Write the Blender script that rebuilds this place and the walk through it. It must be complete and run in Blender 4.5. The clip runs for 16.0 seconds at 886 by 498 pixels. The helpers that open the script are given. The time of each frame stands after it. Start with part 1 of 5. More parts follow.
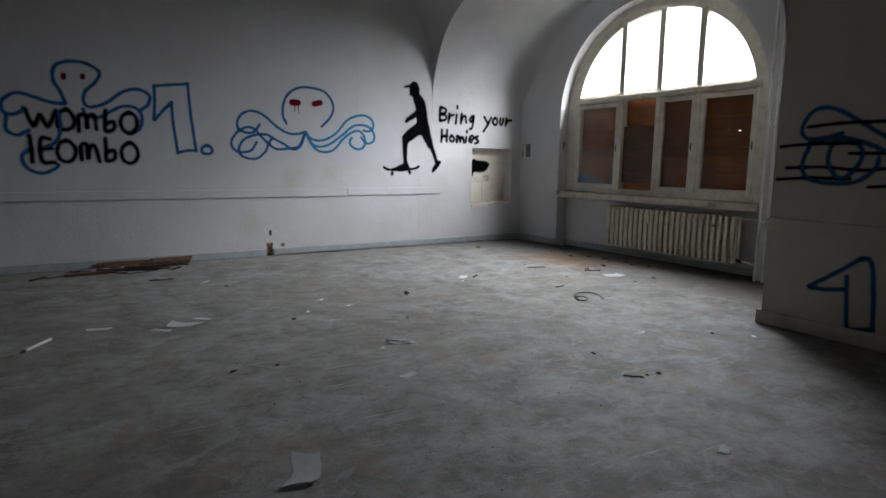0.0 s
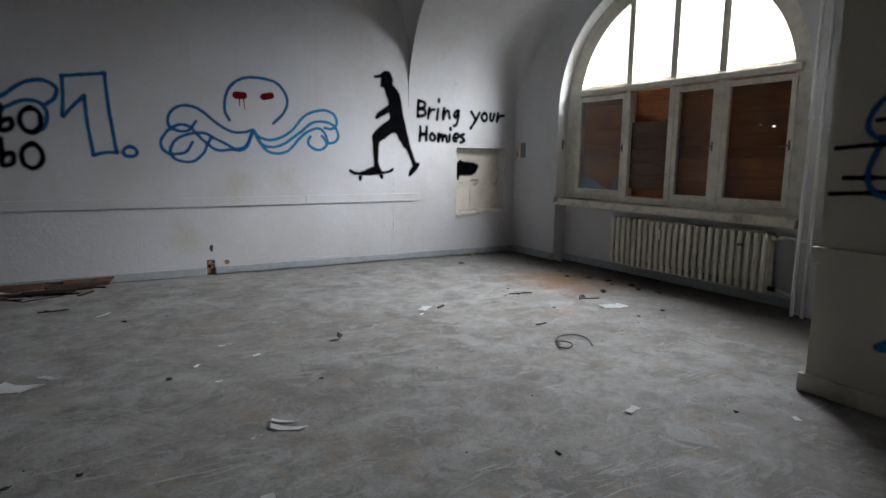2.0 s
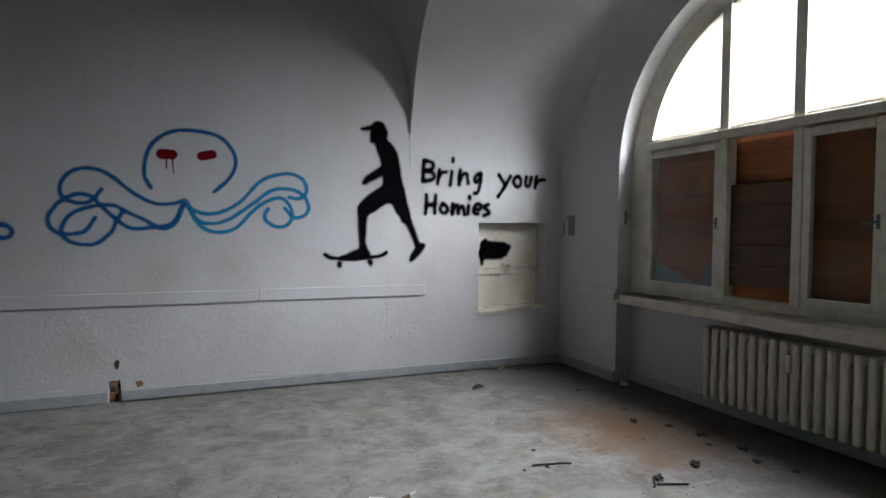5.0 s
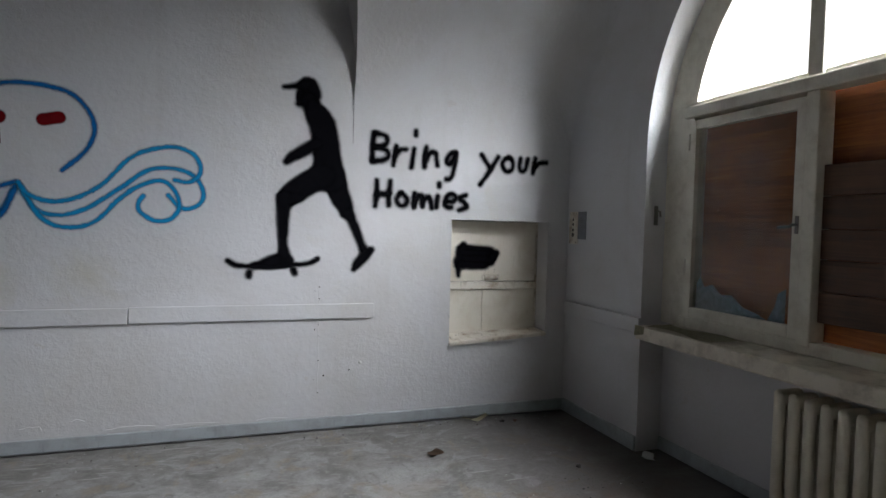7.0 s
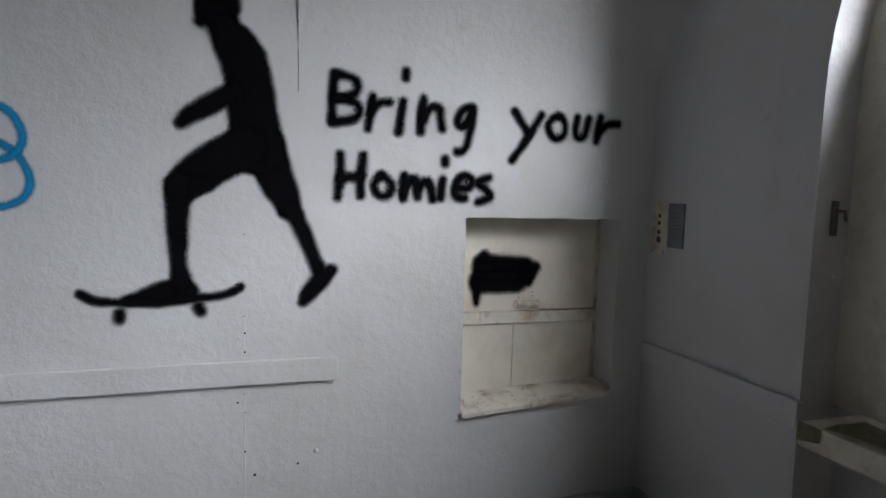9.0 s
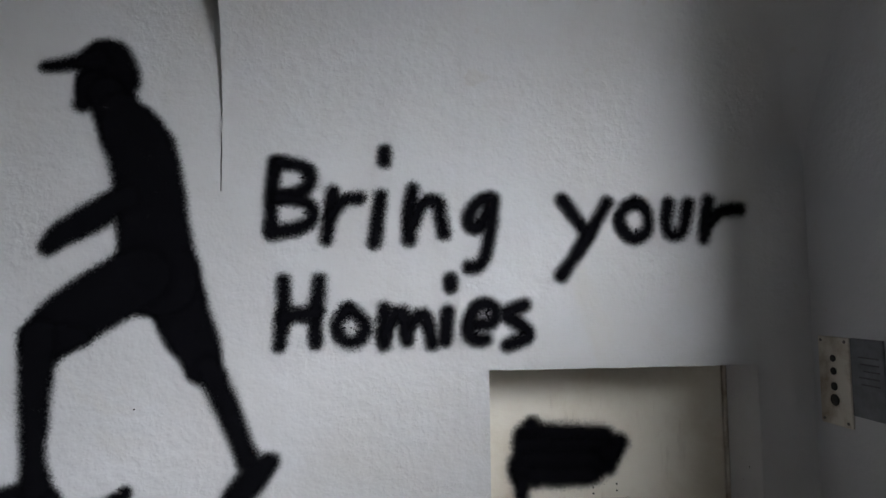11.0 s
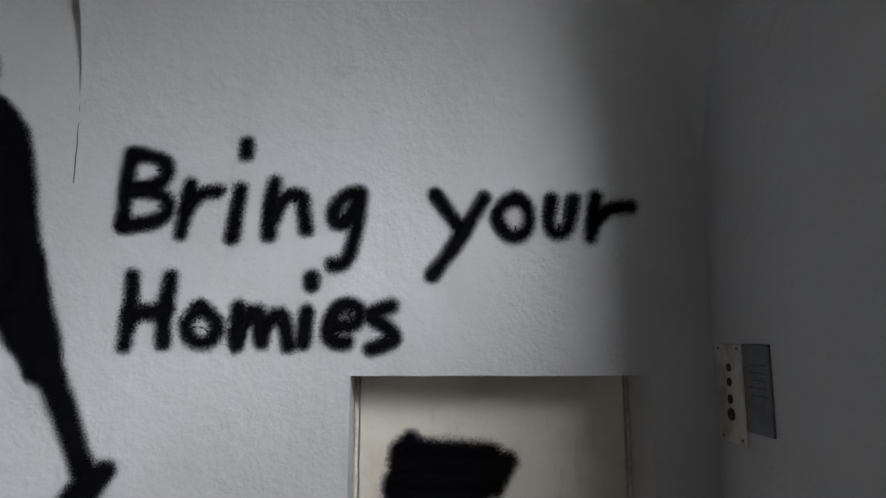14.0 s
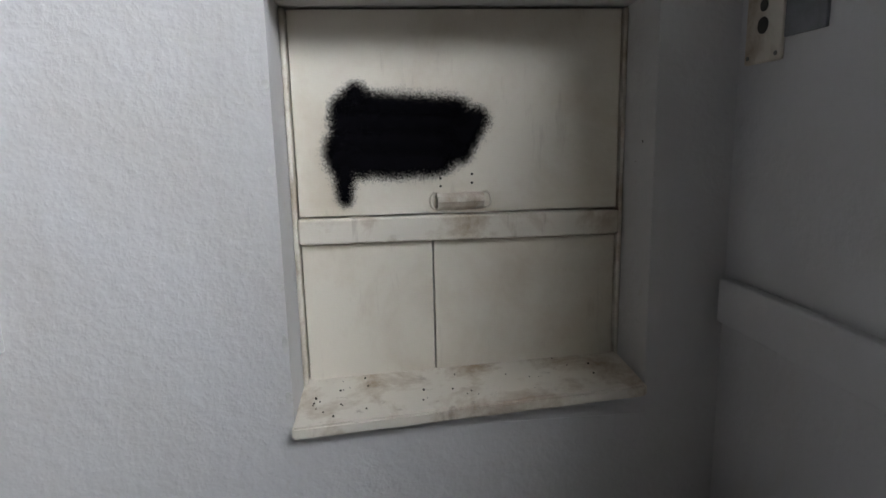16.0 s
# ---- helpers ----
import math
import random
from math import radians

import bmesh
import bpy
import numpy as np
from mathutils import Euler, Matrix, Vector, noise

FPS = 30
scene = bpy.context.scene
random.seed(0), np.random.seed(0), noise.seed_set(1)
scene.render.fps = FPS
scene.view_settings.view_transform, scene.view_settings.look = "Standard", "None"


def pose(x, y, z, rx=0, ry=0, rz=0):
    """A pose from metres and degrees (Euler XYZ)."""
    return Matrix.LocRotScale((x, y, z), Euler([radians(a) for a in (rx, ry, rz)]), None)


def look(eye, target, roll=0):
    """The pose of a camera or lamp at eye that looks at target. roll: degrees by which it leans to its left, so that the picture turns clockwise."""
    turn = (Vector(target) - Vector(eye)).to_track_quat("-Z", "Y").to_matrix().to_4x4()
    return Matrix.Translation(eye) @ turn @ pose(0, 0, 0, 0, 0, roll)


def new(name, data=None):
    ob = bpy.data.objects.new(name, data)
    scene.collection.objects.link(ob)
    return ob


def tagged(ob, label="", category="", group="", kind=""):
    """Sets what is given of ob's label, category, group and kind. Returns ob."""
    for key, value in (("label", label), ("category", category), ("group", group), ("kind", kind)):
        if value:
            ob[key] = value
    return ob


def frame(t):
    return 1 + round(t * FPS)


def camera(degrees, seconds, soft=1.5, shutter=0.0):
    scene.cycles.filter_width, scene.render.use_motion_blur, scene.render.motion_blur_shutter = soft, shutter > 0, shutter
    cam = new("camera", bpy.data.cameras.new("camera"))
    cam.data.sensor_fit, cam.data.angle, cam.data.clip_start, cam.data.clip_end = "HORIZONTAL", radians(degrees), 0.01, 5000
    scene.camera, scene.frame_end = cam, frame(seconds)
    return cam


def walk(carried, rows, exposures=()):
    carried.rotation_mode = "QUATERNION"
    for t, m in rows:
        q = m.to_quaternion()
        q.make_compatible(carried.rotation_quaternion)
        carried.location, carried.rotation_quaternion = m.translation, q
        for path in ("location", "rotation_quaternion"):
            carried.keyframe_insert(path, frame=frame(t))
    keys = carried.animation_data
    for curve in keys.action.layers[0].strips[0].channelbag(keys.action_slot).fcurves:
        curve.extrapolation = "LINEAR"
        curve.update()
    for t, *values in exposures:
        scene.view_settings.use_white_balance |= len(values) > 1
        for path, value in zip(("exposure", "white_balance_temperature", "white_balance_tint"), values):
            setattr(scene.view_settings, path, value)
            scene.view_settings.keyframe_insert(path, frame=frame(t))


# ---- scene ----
cam = camera(73.5, 16.0)
PATH = [
    (0, (0.192, -0.172, 1.401), (1.254, 1.498, 1.114), 0.8),
    (0.5, (0.487, 0.013, 1.406), (1.528, 1.696, 1.116), 0.9),
    (1, (0.814, 0.168, 1.474), (1.788, 1.89, 1.181), 0.8),
    (1.5, (1.114, 0.469, 1.477), (2.078, 2.195, 1.176), 0.9),
    (2, (1.502, 0.682, 1.479), (2.499, 2.39, 1.183), 0.7),
    (2.5, (1.839, 0.89, 1.538), (2.854, 2.588, 1.248), 0.6),
    (3, (2.122, 1.266, 1.567), (3.147, 2.973, 1.383), 0.7),
    (3.5, (2.365, 1.548, 1.576), (3.399, 3.256, 1.46), 0.7),
    (4, (2.743, 1.867, 1.588), (3.72, 3.61, 1.514), 0.5),
    (4.5, (2.97, 2.245, 1.534), (3.786, 4.07, 1.481), 0.6),
    (5, (3.308, 2.538, 1.583), (4.095, 4.375, 1.519), 0.6),
    (5.2, (3.486, 2.646, 1.588), (4.262, 4.488, 1.528), 0.4),
    (7.3, (4.742, 4.225, 1.61), (5.364, 6.125, 1.529), 1.6),
    (7.5, (4.802, 4.426, 1.615), (5.404, 6.331, 1.526), 1.6),
    (8, (4.995, 4.845, 1.674), (5.625, 6.74, 1.56), 1.5),
    (8.5, (5.277, 5.252, 1.761), (5.914, 7.141, 1.607), 1.4),
    (9, (5.309, 5.695, 1.785), (5.903, 7.596, 1.602), 1.5),
    (9.5, (5.433, 6.072, 1.842), (6.028, 7.971, 1.64), 1.4),
    (10, (5.813, 6.251, 1.899), (6.289, 8.185, 1.708), 1.1),
    (10.2, (5.922, 6.383, 1.969), (6.189, 8.361, 1.84), 0.7),
    (12.3, (6.067, 6.759, 1.811), (6.209, 8.726, 2.141), -1.0),
    (12.5, (6.142, 6.727, 1.823), (6.257, 8.697, 2.146), -1.0),
    (13, (6.273, 6.712, 1.842), (6.346, 8.686, 2.156), -0.7),
    (13.5, (6.377, 6.732, 1.838), (6.465, 8.709, 2.132), -0.3),
    (14, (6.495, 6.762, 1.795), (6.603, 8.738, 2.078), 0.1),
    (14.5, (6.585, 6.789, 1.681), (6.672, 8.78, 1.848), -0.3),
    (15, (6.601, 6.892, 1.475), (6.693, 8.89, 1.492), -1.1),
    (15.5, (6.669, 7.071, 1.336), (6.703, 9.067, 1.214), -1.5),
    (16, (6.577, 7.149, 1.343), (6.75, 9.107, 0.974), -1.3),
]
EXPOSURES = [(0.0, -0.09), (1.0, -0.11), (2.0, -0.09), (3.0, -0.35), (3.5, -0.51), (4.0, -0.49), (5.0, -0.43), (7.5, -0.45), (9.5, -0.62), (10.0, -0.59), (12.5, -0.8), (13.0, -0.82), (14.0, -0.8), (15.0, -0.56), (15.5, -0.46), (16.0, -0.36)]
walk(cam, [(t, look(eye, target, roll)) for t, eye, target, roll in PATH], EXPOSURES)

# ---- world and light ----
WALL_Y, WALL_X, BACK_X, SOUTH_Y = 8.55, 7.42, -7.5, -10.0   # inner faces of the room
PIER_X, PIER_Y, SPRING_X, SPRING_Z = 5.465, 2.712, 5.485, 2.35

world = bpy.data.worlds.new("overcast")
scene.world = world
world.use_nodes = True
wn = world.node_tree
sky = wn.nodes.new("ShaderNodeTexSky")
sky.sky_type, sky.sun_disc = "NISHITA", False
sky.sun_elevation, sky.sun_rotation = radians(38), radians(60)
sky.air_density, sky.dust_density = 1.0, 6.0
haze = wn.nodes.new("ShaderNodeMix")
haze.data_type = "RGBA"
haze.inputs["Factor"].default_value = 0.75
haze.inputs["B"].default_value = (16, 16.6, 17.5, 1)
wn.links.new(sky.outputs["Color"], haze.inputs["A"])
wn.links.new(haze.outputs["Result"], wn.nodes["Background"].inputs["Color"])
wn.nodes["Background"].inputs["Strength"].default_value = 0.15

sun = new("sun", bpy.data.lights.new("sun", "SUN"))
sun.data.energy, sun.data.angle, sun.data.color = 0.6, radians(20), (1.0, 0.97, 0.92)
sun.matrix_world = look((20, 5, 14), (7, 5.6, 0))


def window_light(x, y, z, w, h, watts):
    """Sky light entering through an arched window opening."""
    lamp = new("window_light", bpy.data.lights.new("window_light", "AREA"))
    lamp.data.shape, lamp.data.size, lamp.data.size_y = "RECTANGLE", w, h
    lamp.data.energy, lamp.data.color = watts, (0.932, 0.962, 1.03)
    lamp.matrix_world = look((x, y, z), (x - 2, y, z - 1.9))
    return lamp


window_light(8.95, 3.6, 4.4, 8.2, 2.4, 4750)


# ---- materials ----
def material(name, build):
    mat = bpy.data.materials.new(name)
    mat.use_nodes = True
    tree = mat.node_tree
    build(tree.nodes, tree.links, tree.nodes["Principled BSDF"])
    return mat


def coords(n, kind="Object"):
    geo = n.new("ShaderNodeNewGeometry") if kind == "World" else n.new("ShaderNodeTexCoord")
    return geo.outputs["Position"] if kind == "World" else geo.outputs[kind]


def noise_node(n, l, vec, scale, detail=5.0, rough=0.6, distort=0.0):
    tex = n.new("ShaderNodeTexNoise")
    tex.inputs["Scale"].default_value, tex.inputs["Detail"].default_value = scale, detail
    tex.inputs["Roughness"].default_value, tex.inputs["Distortion"].default_value = rough, distort
    l.new(vec, tex.inputs["Vector"])
    return tex.outputs["Fac"]


def ramp(n, l, fac, stops):
    node = n.new("ShaderNodeValToRGB")
    els = node.color_ramp.elements
    while len(els) < len(stops):
        els.new(0.5)
    for el, (p, c) in zip(els, stops):
        el.position, el.color = p, (*c, 1) if len(c) == 3 else c
    l.new(fac, node.inputs["Fac"])
    return node.outputs["Color"]


def mix(n, l, fac, a, b, mode="MIX"):
    node = n.new("ShaderNodeMix")
    node.data_type, node.blend_type = "RGBA", mode
    for socket, value in (("Factor", fac), ("A", a), ("B", b)):
        if isinstance(value, (int, float)):
            node.inputs[socket].default_value = value
        elif isinstance(value, tuple):
            node.inputs[socket].default_value = (*value, 1)
        else:
            l.new(value, node.inputs[socket])
    return node.outputs["Result"]


def bump(n, l, bsdf, height, strength, distance):
    node = n.new("ShaderNodeBump")
    node.inputs["Strength"].default_value, node.inputs["Distance"].default_value = strength, distance
    l.new(height, node.inputs["Height"])
    l.new(node.outputs["Normal"], bsdf.inputs["Normal"])


def stretched(n, l, vec, sx, sy, sz, rz=0.0):
    node = n.new("ShaderNodeMapping")
    node.inputs["Scale"].default_value, node.inputs["Rotation"].default_value = (sx, sy, sz), (0, 0, rz)
    l.new(vec, node.inputs["Vector"])
    return node.outputs["Vector"]


def plaster(name, base, stain, stains=0.5, grain=1.0, damp=()):
    """Painted rough plaster: fine roller grain, soft large stains, a few brown runs."""
    def build(n, l, b):
        p = coords(n, "World")
        big = noise_node(n, l, p, 0.9, 6, 0.65, 0.4)
        runs = noise_node(n, l, stretched(n, l, p, 5, 5, 0.5), 1.2, 5, 0.6)
        spots = noise_node(n, l, p, 9, 3, 0.5)
        c = mix(n, l, ramp(n, l, big, [(0.42, (0, 0, 0)), (0.72, (stains,) * 3)]), base, stain)
        c = mix(n, l, ramp(n, l, runs, [(0.58, (0, 0, 0)), (0.8, (0.35 * stains,) * 3)]), c, tuple(v * 0.75 for v in stain))
        warm = noise_node(n, l, stretched(n, l, p, 1, 1, 0.7), 1.7, 6, 0.7, 0.8)
        c = mix(n, l, ramp(n, l, warm, [(0.60, (0, 0, 0)), (0.78, (0.55 * stains,) * 3)]), c, (0.50, 0.44, 0.30))
        c = mix(n, l, ramp(n, l, spots, [(0.70, (0, 0, 0)), (0.74, (0.25,) * 3)]), c, (0.45, 0.41, 0.35))
        for place, reach in damp:   # yellowed damp marks
            away = n.new("ShaderNodeVectorMath")
            away.operation, away.inputs[1].default_value = "DISTANCE", place
            l.new(p, away.inputs[0])
            edge = n.new("ShaderNodeMath")
            edge.operation = "MULTIPLY_ADD"
            l.new(warm, edge.inputs[0])
            edge.inputs[1].default_value = 0.9
            l.new(away.outputs["Value"], edge.inputs[2])
            mark = n.new("ShaderNodeMapRange")
            mark.inputs["From Min"].default_value, mark.inputs["From Max"].default_value = 0.45 + reach, 0.40
            mark.inputs["To Max"].default_value = 0.38
            l.new(edge.outputs[0], mark.inputs["Value"])
            c = mix(n, l, mark.outputs["Result"], c, (0.40, 0.36, 0.20))
        l.new(c, b.inputs["Base Color"])
        b.inputs["Roughness"].default_value = 0.72
        fine = noise_node(n, l, p, 85, 4, 0.6)
        rough = noise_node(n, l, p, 30, 3, 0.5)
        trowel = noise_node(n, l, stretched(n, l, p, 1, 1, 2.2), 4.0, 4, 0.5)
        h = mix(n, l, 0.68, fine, rough)
        h = mix(n, l, 0.35, h, trowel)
        bump(n, l, b, h, 0.70 * grain, 0.0105)
    return material(name, build)


def floor_build(n, l, b):
    p = coords(n, "World")
    big = noise_node(n, l, p, 0.55, 6, 0.62, 0.6)
    mid = noise_node(n, l, p, 2.6, 8, 0.72, 0.25)
    drag = noise_node(n, l, stretched(n, l, p, 1.0, 1.6, 1, 0.6), 3.4, 8, 0.75, 0.8)
    fine = noise_node(n, l, p, 45, 6, 0.7)
    c = ramp(n, l, mid, [(0.38, (0.175, 0.169, 0.162)), (0.49, (0.262, 0.256, 0.248)), (0.60, (0.355, 0.350, 0.343))])
    c = mix(n, l, ramp(n, l, big, [(0.485, (0, 0, 0)), (0.53, (0.5,) * 3)]), c, (0.178, 0.165, 0.150))
    c = mix(n, l, ramp(n, l, drag, [(0.53, (0, 0, 0)), (0.60, (0.25,) * 3)]), c, (0.40, 0.395, 0.388))
    patch = noise_node(n, l, p, 6.5, 9, 0.8, 1.2)
    c = mix(n, l, ramp(n, l, patch, [(0.54, (0, 0, 0)), (0.60, (0.5,) * 3)]), c, (0.40, 0.39, 0.375))
    c = mix(n, l, ramp(n, l, patch, [(0.38, (0.65,) * 3), (0.44, (0, 0, 0))]), c, (0.125, 0.118, 0.110))
    glue = noise_node(n, l, stretched(n, l, p, 1.0, 1.5, 1, 0.9), 2.3, 9, 0.66, 1.0)
    c = mix(n, l, ramp(n, l, glue, [(0.575, (0, 0, 0)), (0.590, (0.5,) * 3)]), c, (0.40, 0.40, 0.40))
    tan = noise_node(n, l, stretched(n, l, p, 1.3, 1.0, 1, 0.3), 3.1, 9, 0.7, 0.8)
    c = mix(n, l, ramp(n, l, tan, [(0.56, (0, 0, 0)), (0.61, (0.5,) * 3)]), c, (0.29, 0.235, 0.165))
    scrape = noise_node(n, l, stretched(n, l, p, 1.0, 14, 1, 0.75), 2.4, 4, 0.6, 0.25)
    where = noise_node(n, l, p, 0.9, 3, 0.5, 0.5)
    gate = n.new("ShaderNodeMath")
    gate.operation = "MULTIPLY"
    l.new(ramp(n, l, scrape, [(0.60, (0, 0, 0)), (0.66, (0.8,) * 3)]), gate.inputs[0])
    l.new(ramp(n, l, where, [(0.50, (0, 0, 0)), (0.60, (1, 1, 1))]), gate.inputs[1])
    c = mix(n, l, gate.outputs[0], c, (0.46, 0.45, 0.43))
    # ridges of old parquet glue in a herringbone
    turned = n.new("ShaderNodeSeparateXYZ")
    l.new(stretched(n, l, p, 1, 1, 1, 0.12), turned.inputs[0])

    def math_node(kind, a, b_):
        node = n.new("ShaderNodeMath")
        node.operation = kind
        for k, v in enumerate((a, b_)):
            if isinstance(v, (int, float)):
                node.inputs[k].default_value = v
            else:
                l.new(v, node.inputs[k])
        return node.outputs[0]

    zig = math_node("PINGPONG", turned.outputs["X"], 0.26)
    wave = math_node("ADD", turned.outputs["Y"], zig)
    wave = math_node("ADD", wave, math_node("MULTIPLY", noise_node(n, l, p, 9, 3, 0.6), 0.03))
    ridge = math_node("PINGPONG", wave, 0.037)
    ridge = math_node("MULTIPLY", ridge, 27.0)
    spread = ramp(n, l, noise_node(n, l, p, 0.8, 5, 0.7, 0.6), [(0.52, (0, 0, 0)), (0.68, (0.22,) * 3)])
    lines = n.new("ShaderNodeMath")
    lines.operation = "MULTIPLY"
    l.new(ramp(n, l, ridge, [(0.62, (0, 0, 0)), (0.86, (1, 1, 1))]), lines.inputs[0])
    l.new(spread, lines.inputs[1])
    c = mix(n, l, lines.outputs[0], c, (0.43, 0.425, 0.42))
    warm = noise_node(n, l, p, 1.3, 4, 0.6, 0.5)
    c = mix(n, l, ramp(n, l, warm, [(0.58, (0, 0, 0)), (0.74, (0.45,) * 3)]), c, (0.24, 0.175, 0.115))
    grain = noise_node(n, l, p, 160, 4, 0.8)
    c = mix(n, l, ramp(n, l, grain, [(0.40, (0.45,) * 3), (0.55, (0, 0, 0))]), c, (0.15, 0.14, 0.13))
    c = mix(n, l, ramp(n, l, grain, [(0.58, (0, 0, 0)), (0.70, (0.5,) * 3)]), c, (0.44, 0.43, 0.41))
    c = mix(n, l, ramp(n, l, fine, [(0.32, (0.5,) * 3), (0.5, (0, 0, 0))]), c, (0.16, 0.15, 0.14))
    # rusty-brown patch where water came in under the window
    dist = n.new("ShaderNodeVectorMath")
    dist.operation, dist.inputs[1].default_value = "DISTANCE", (6.55, 6.25, 0)
    l.new(p, dist.inputs[0])
    add = n.new("ShaderNodeMath")
    add.operation = "MULTIPLY_ADD"
    l.new(mid, add.inputs[0])
    add.inputs[1].default_value = 1.6
    l.new(dist.outputs["Value"], add.inputs[2])
    rust = n.new("ShaderNodeMapRange")
    rust.inputs["From Min"].default_value, rust.inputs["From Max"].default_value = 1.75, 0.85
    rust.inputs["To Max"].default_value = 0.9
    l.new(add.outputs[0], rust.inputs["Value"])
    c = mix(n, l, rust.outputs["Result"], c, (0.22, 0.12, 0.05))
    # sooty dirt trodden in along the window wall, painted darker to cover vignetting too
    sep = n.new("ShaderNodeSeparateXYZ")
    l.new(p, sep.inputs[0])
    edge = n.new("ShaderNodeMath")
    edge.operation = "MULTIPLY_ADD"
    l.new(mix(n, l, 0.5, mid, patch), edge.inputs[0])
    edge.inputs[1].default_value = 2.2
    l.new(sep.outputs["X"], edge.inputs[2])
    soot_vignette = n.new("ShaderNodeMapRange")
    soot_vignette.inputs["From Min"].default_value, soot_vignette.inputs["From Max"].default_value = 7.25, 8.3
    soot_vignette.inputs["To Max"].default_value = 0.8
    l.new(edge.outputs[0], soot_vignette.inputs["Value"])
    c = mix(n, l, soot_vignette.outputs["Result"], c, (0.050, 0.043, 0.036))
    l.new(c, b.inputs["Base Color"])
    l.new(ramp(n, l, mid, [(0.3, (0.78,) * 3), (0.7, (0.6,) * 3)]), b.inputs["Roughness"])
    b.inputs["Specular IOR Level"].default_value = 0.25
    h = mix(n, l, 0.4, mid, fine)
    h = mix(n, l, 0.2, h, drag)
    h = mix(n, l, 0.4, h, patch)
    h = mix(n, l, 0.12, h, lines.outputs[0])
    bump(n, l, b, h, 0.85, 0.016)


def paint_build(color, dirt, rough, amount=0.5, scale=6.0):
    """Old oil paint on wood or iron, yellowed and dirty."""
    def build(n, l, b):
        p = coords(n, "World")
        a = noise_node(n, l, p, scale, 6, 0.65, 0.3)
        s = noise_node(n, l, stretched(n, l, p, 14, 14, 2), 2.0, 4, 0.6)
        c = mix(n, l, ramp(n, l, a, [(0.45, (0, 0, 0)), (0.7, (amount,) * 3)]), color, dirt)
        c = mix(n, l, ramp(n, l, s, [(0.62, (0, 0, 0)), (0.78, (amount * 0.6,) * 3)]), c, tuple(v * 0.5 for v in dirt))
        l.new(c, b.inputs["Base Color"])
        b.inputs["Roughness"].default_value = rough
        bump(n, l, b, mix(n, l, 0.5, noise_node(n, l, p, 70, 3, 0.6), a), 0.35, 0.004)
    return build


def wood_build(dark, light, rough):
    def build(n, l, b):
        p = coords(n, "World")
        info = n.new("ShaderNodeObjectInfo")
        shift = n.new("ShaderNodeVectorMath")
        shift.operation = "MULTIPLY_ADD"
        l.new(info.outputs["Random"], shift.inputs[0])
        shift.inputs[1].default_value = (3, 7, 11)
        l.new(p, shift.inputs[2])
        grain = noise_node(n, l, stretched(n, l, shift.outputs["Vector"], 8, 0.7, 16), 3.0, 7, 0.65, 0.9)
        blot = noise_node(n, l, shift.outputs["Vector"], 2.3, 5, 0.6)
        c = ramp(n, l, grain, [(0.3, dark), (0.72, light)])
        c = mix(n, l, ramp(n, l, blot, [(0.45, (0, 0, 0)), (0.7, (0.6,) * 3)]), c, tuple(v * 0.6 for v in dark))
        tone = n.new("ShaderNodeHueSaturation")
        rng = n.new("ShaderNodeMapRange")
        rng.inputs["To Min"].default_value, rng.inputs["To Max"].default_value = 0.75, 1.2
        l.new(info.outputs["Random"], rng.inputs["Value"])
        l.new(rng.outputs["Result"], tone.inputs["Value"])
        l.new(c, tone.inputs["Color"])
        l.new(tone.outputs["Color"], b.inputs["Base Color"])
        b.inputs["Roughness"].default_value = rough
        bump(n, l, b, grain, 0.4, 0.004)
    return build


def spray(name, color, rough=0.45, dense=0.5):
    """Sprayed paint: opaque in the core, grainy overspray towards the edge."""
    mat = bpy.data.materials.new(name)
    mat.use_nodes = True
    n, l = mat.node_tree.nodes, mat.node_tree.links
    b = n["Principled BSDF"]
    p = coords(n, "World")
    attr = n.new("ShaderNodeAttribute")
    attr.attribute_name = "cover"
    speck = noise_node(n, l, p, 190, 4, 0.7)
    cloud = noise_node(n, l, p, 14, 4, 0.6)
    jitter = n.new("ShaderNodeMath")
    jitter.operation = "MULTIPLY_ADD"
    l.new(mix(n, l, 0.3, speck, cloud), jitter.inputs[0])
    jitter.inputs[1].default_value = 1.35
    l.new(attr.outputs["Fac"], jitter.inputs[2])
    mask = n.new("ShaderNodeMapRange")
    mask.interpolation_type = "SMOOTHSTEP"
    mask.inputs["From Min"].default_value, mask.inputs["From Max"].default_value = 0.90, 1.14 + dense
    l.new(jitter.outputs[0], mask.inputs["Value"])
    thin = ramp(n, l, cloud, [(0.3, tuple(v * 0.75 for v in color)), (0.7, color)])
    l.new(thin, b.inputs["Base Color"])
    b.inputs["Roughness"].default_value = rough
    b.inputs["Specular IOR Level"].default_value = 0.0
    bump(n, l, b, mix(n, l, 0.5, noise_node(n, l, p, 110, 4, 0.65), noise_node(n, l, p, 24, 5, 0.6)), 0.5, 0.008)
    clear = n.new("ShaderNodeBsdfTransparent")
    blend = n.new("ShaderNodeMixShader")
    l.new(mask.outputs["Result"], blend.inputs["Fac"])
    l.new(clear.outputs[0], blend.inputs[1])
    l.new(b.outputs[0], blend.inputs[2])
    l.new(blend.outputs[0], n["Material Output"].inputs["Surface"])
    return mat


def glass_build(n, l, b):
    b.inputs["Base Color"].default_value = (0.95, 0.97, 0.96, 1)
    b.inputs["Roughness"].default_value = 0.06
    b.inputs["Transmission Weight"].default_value = 1.0
    b.inputs["IOR"].default_value = 1.45


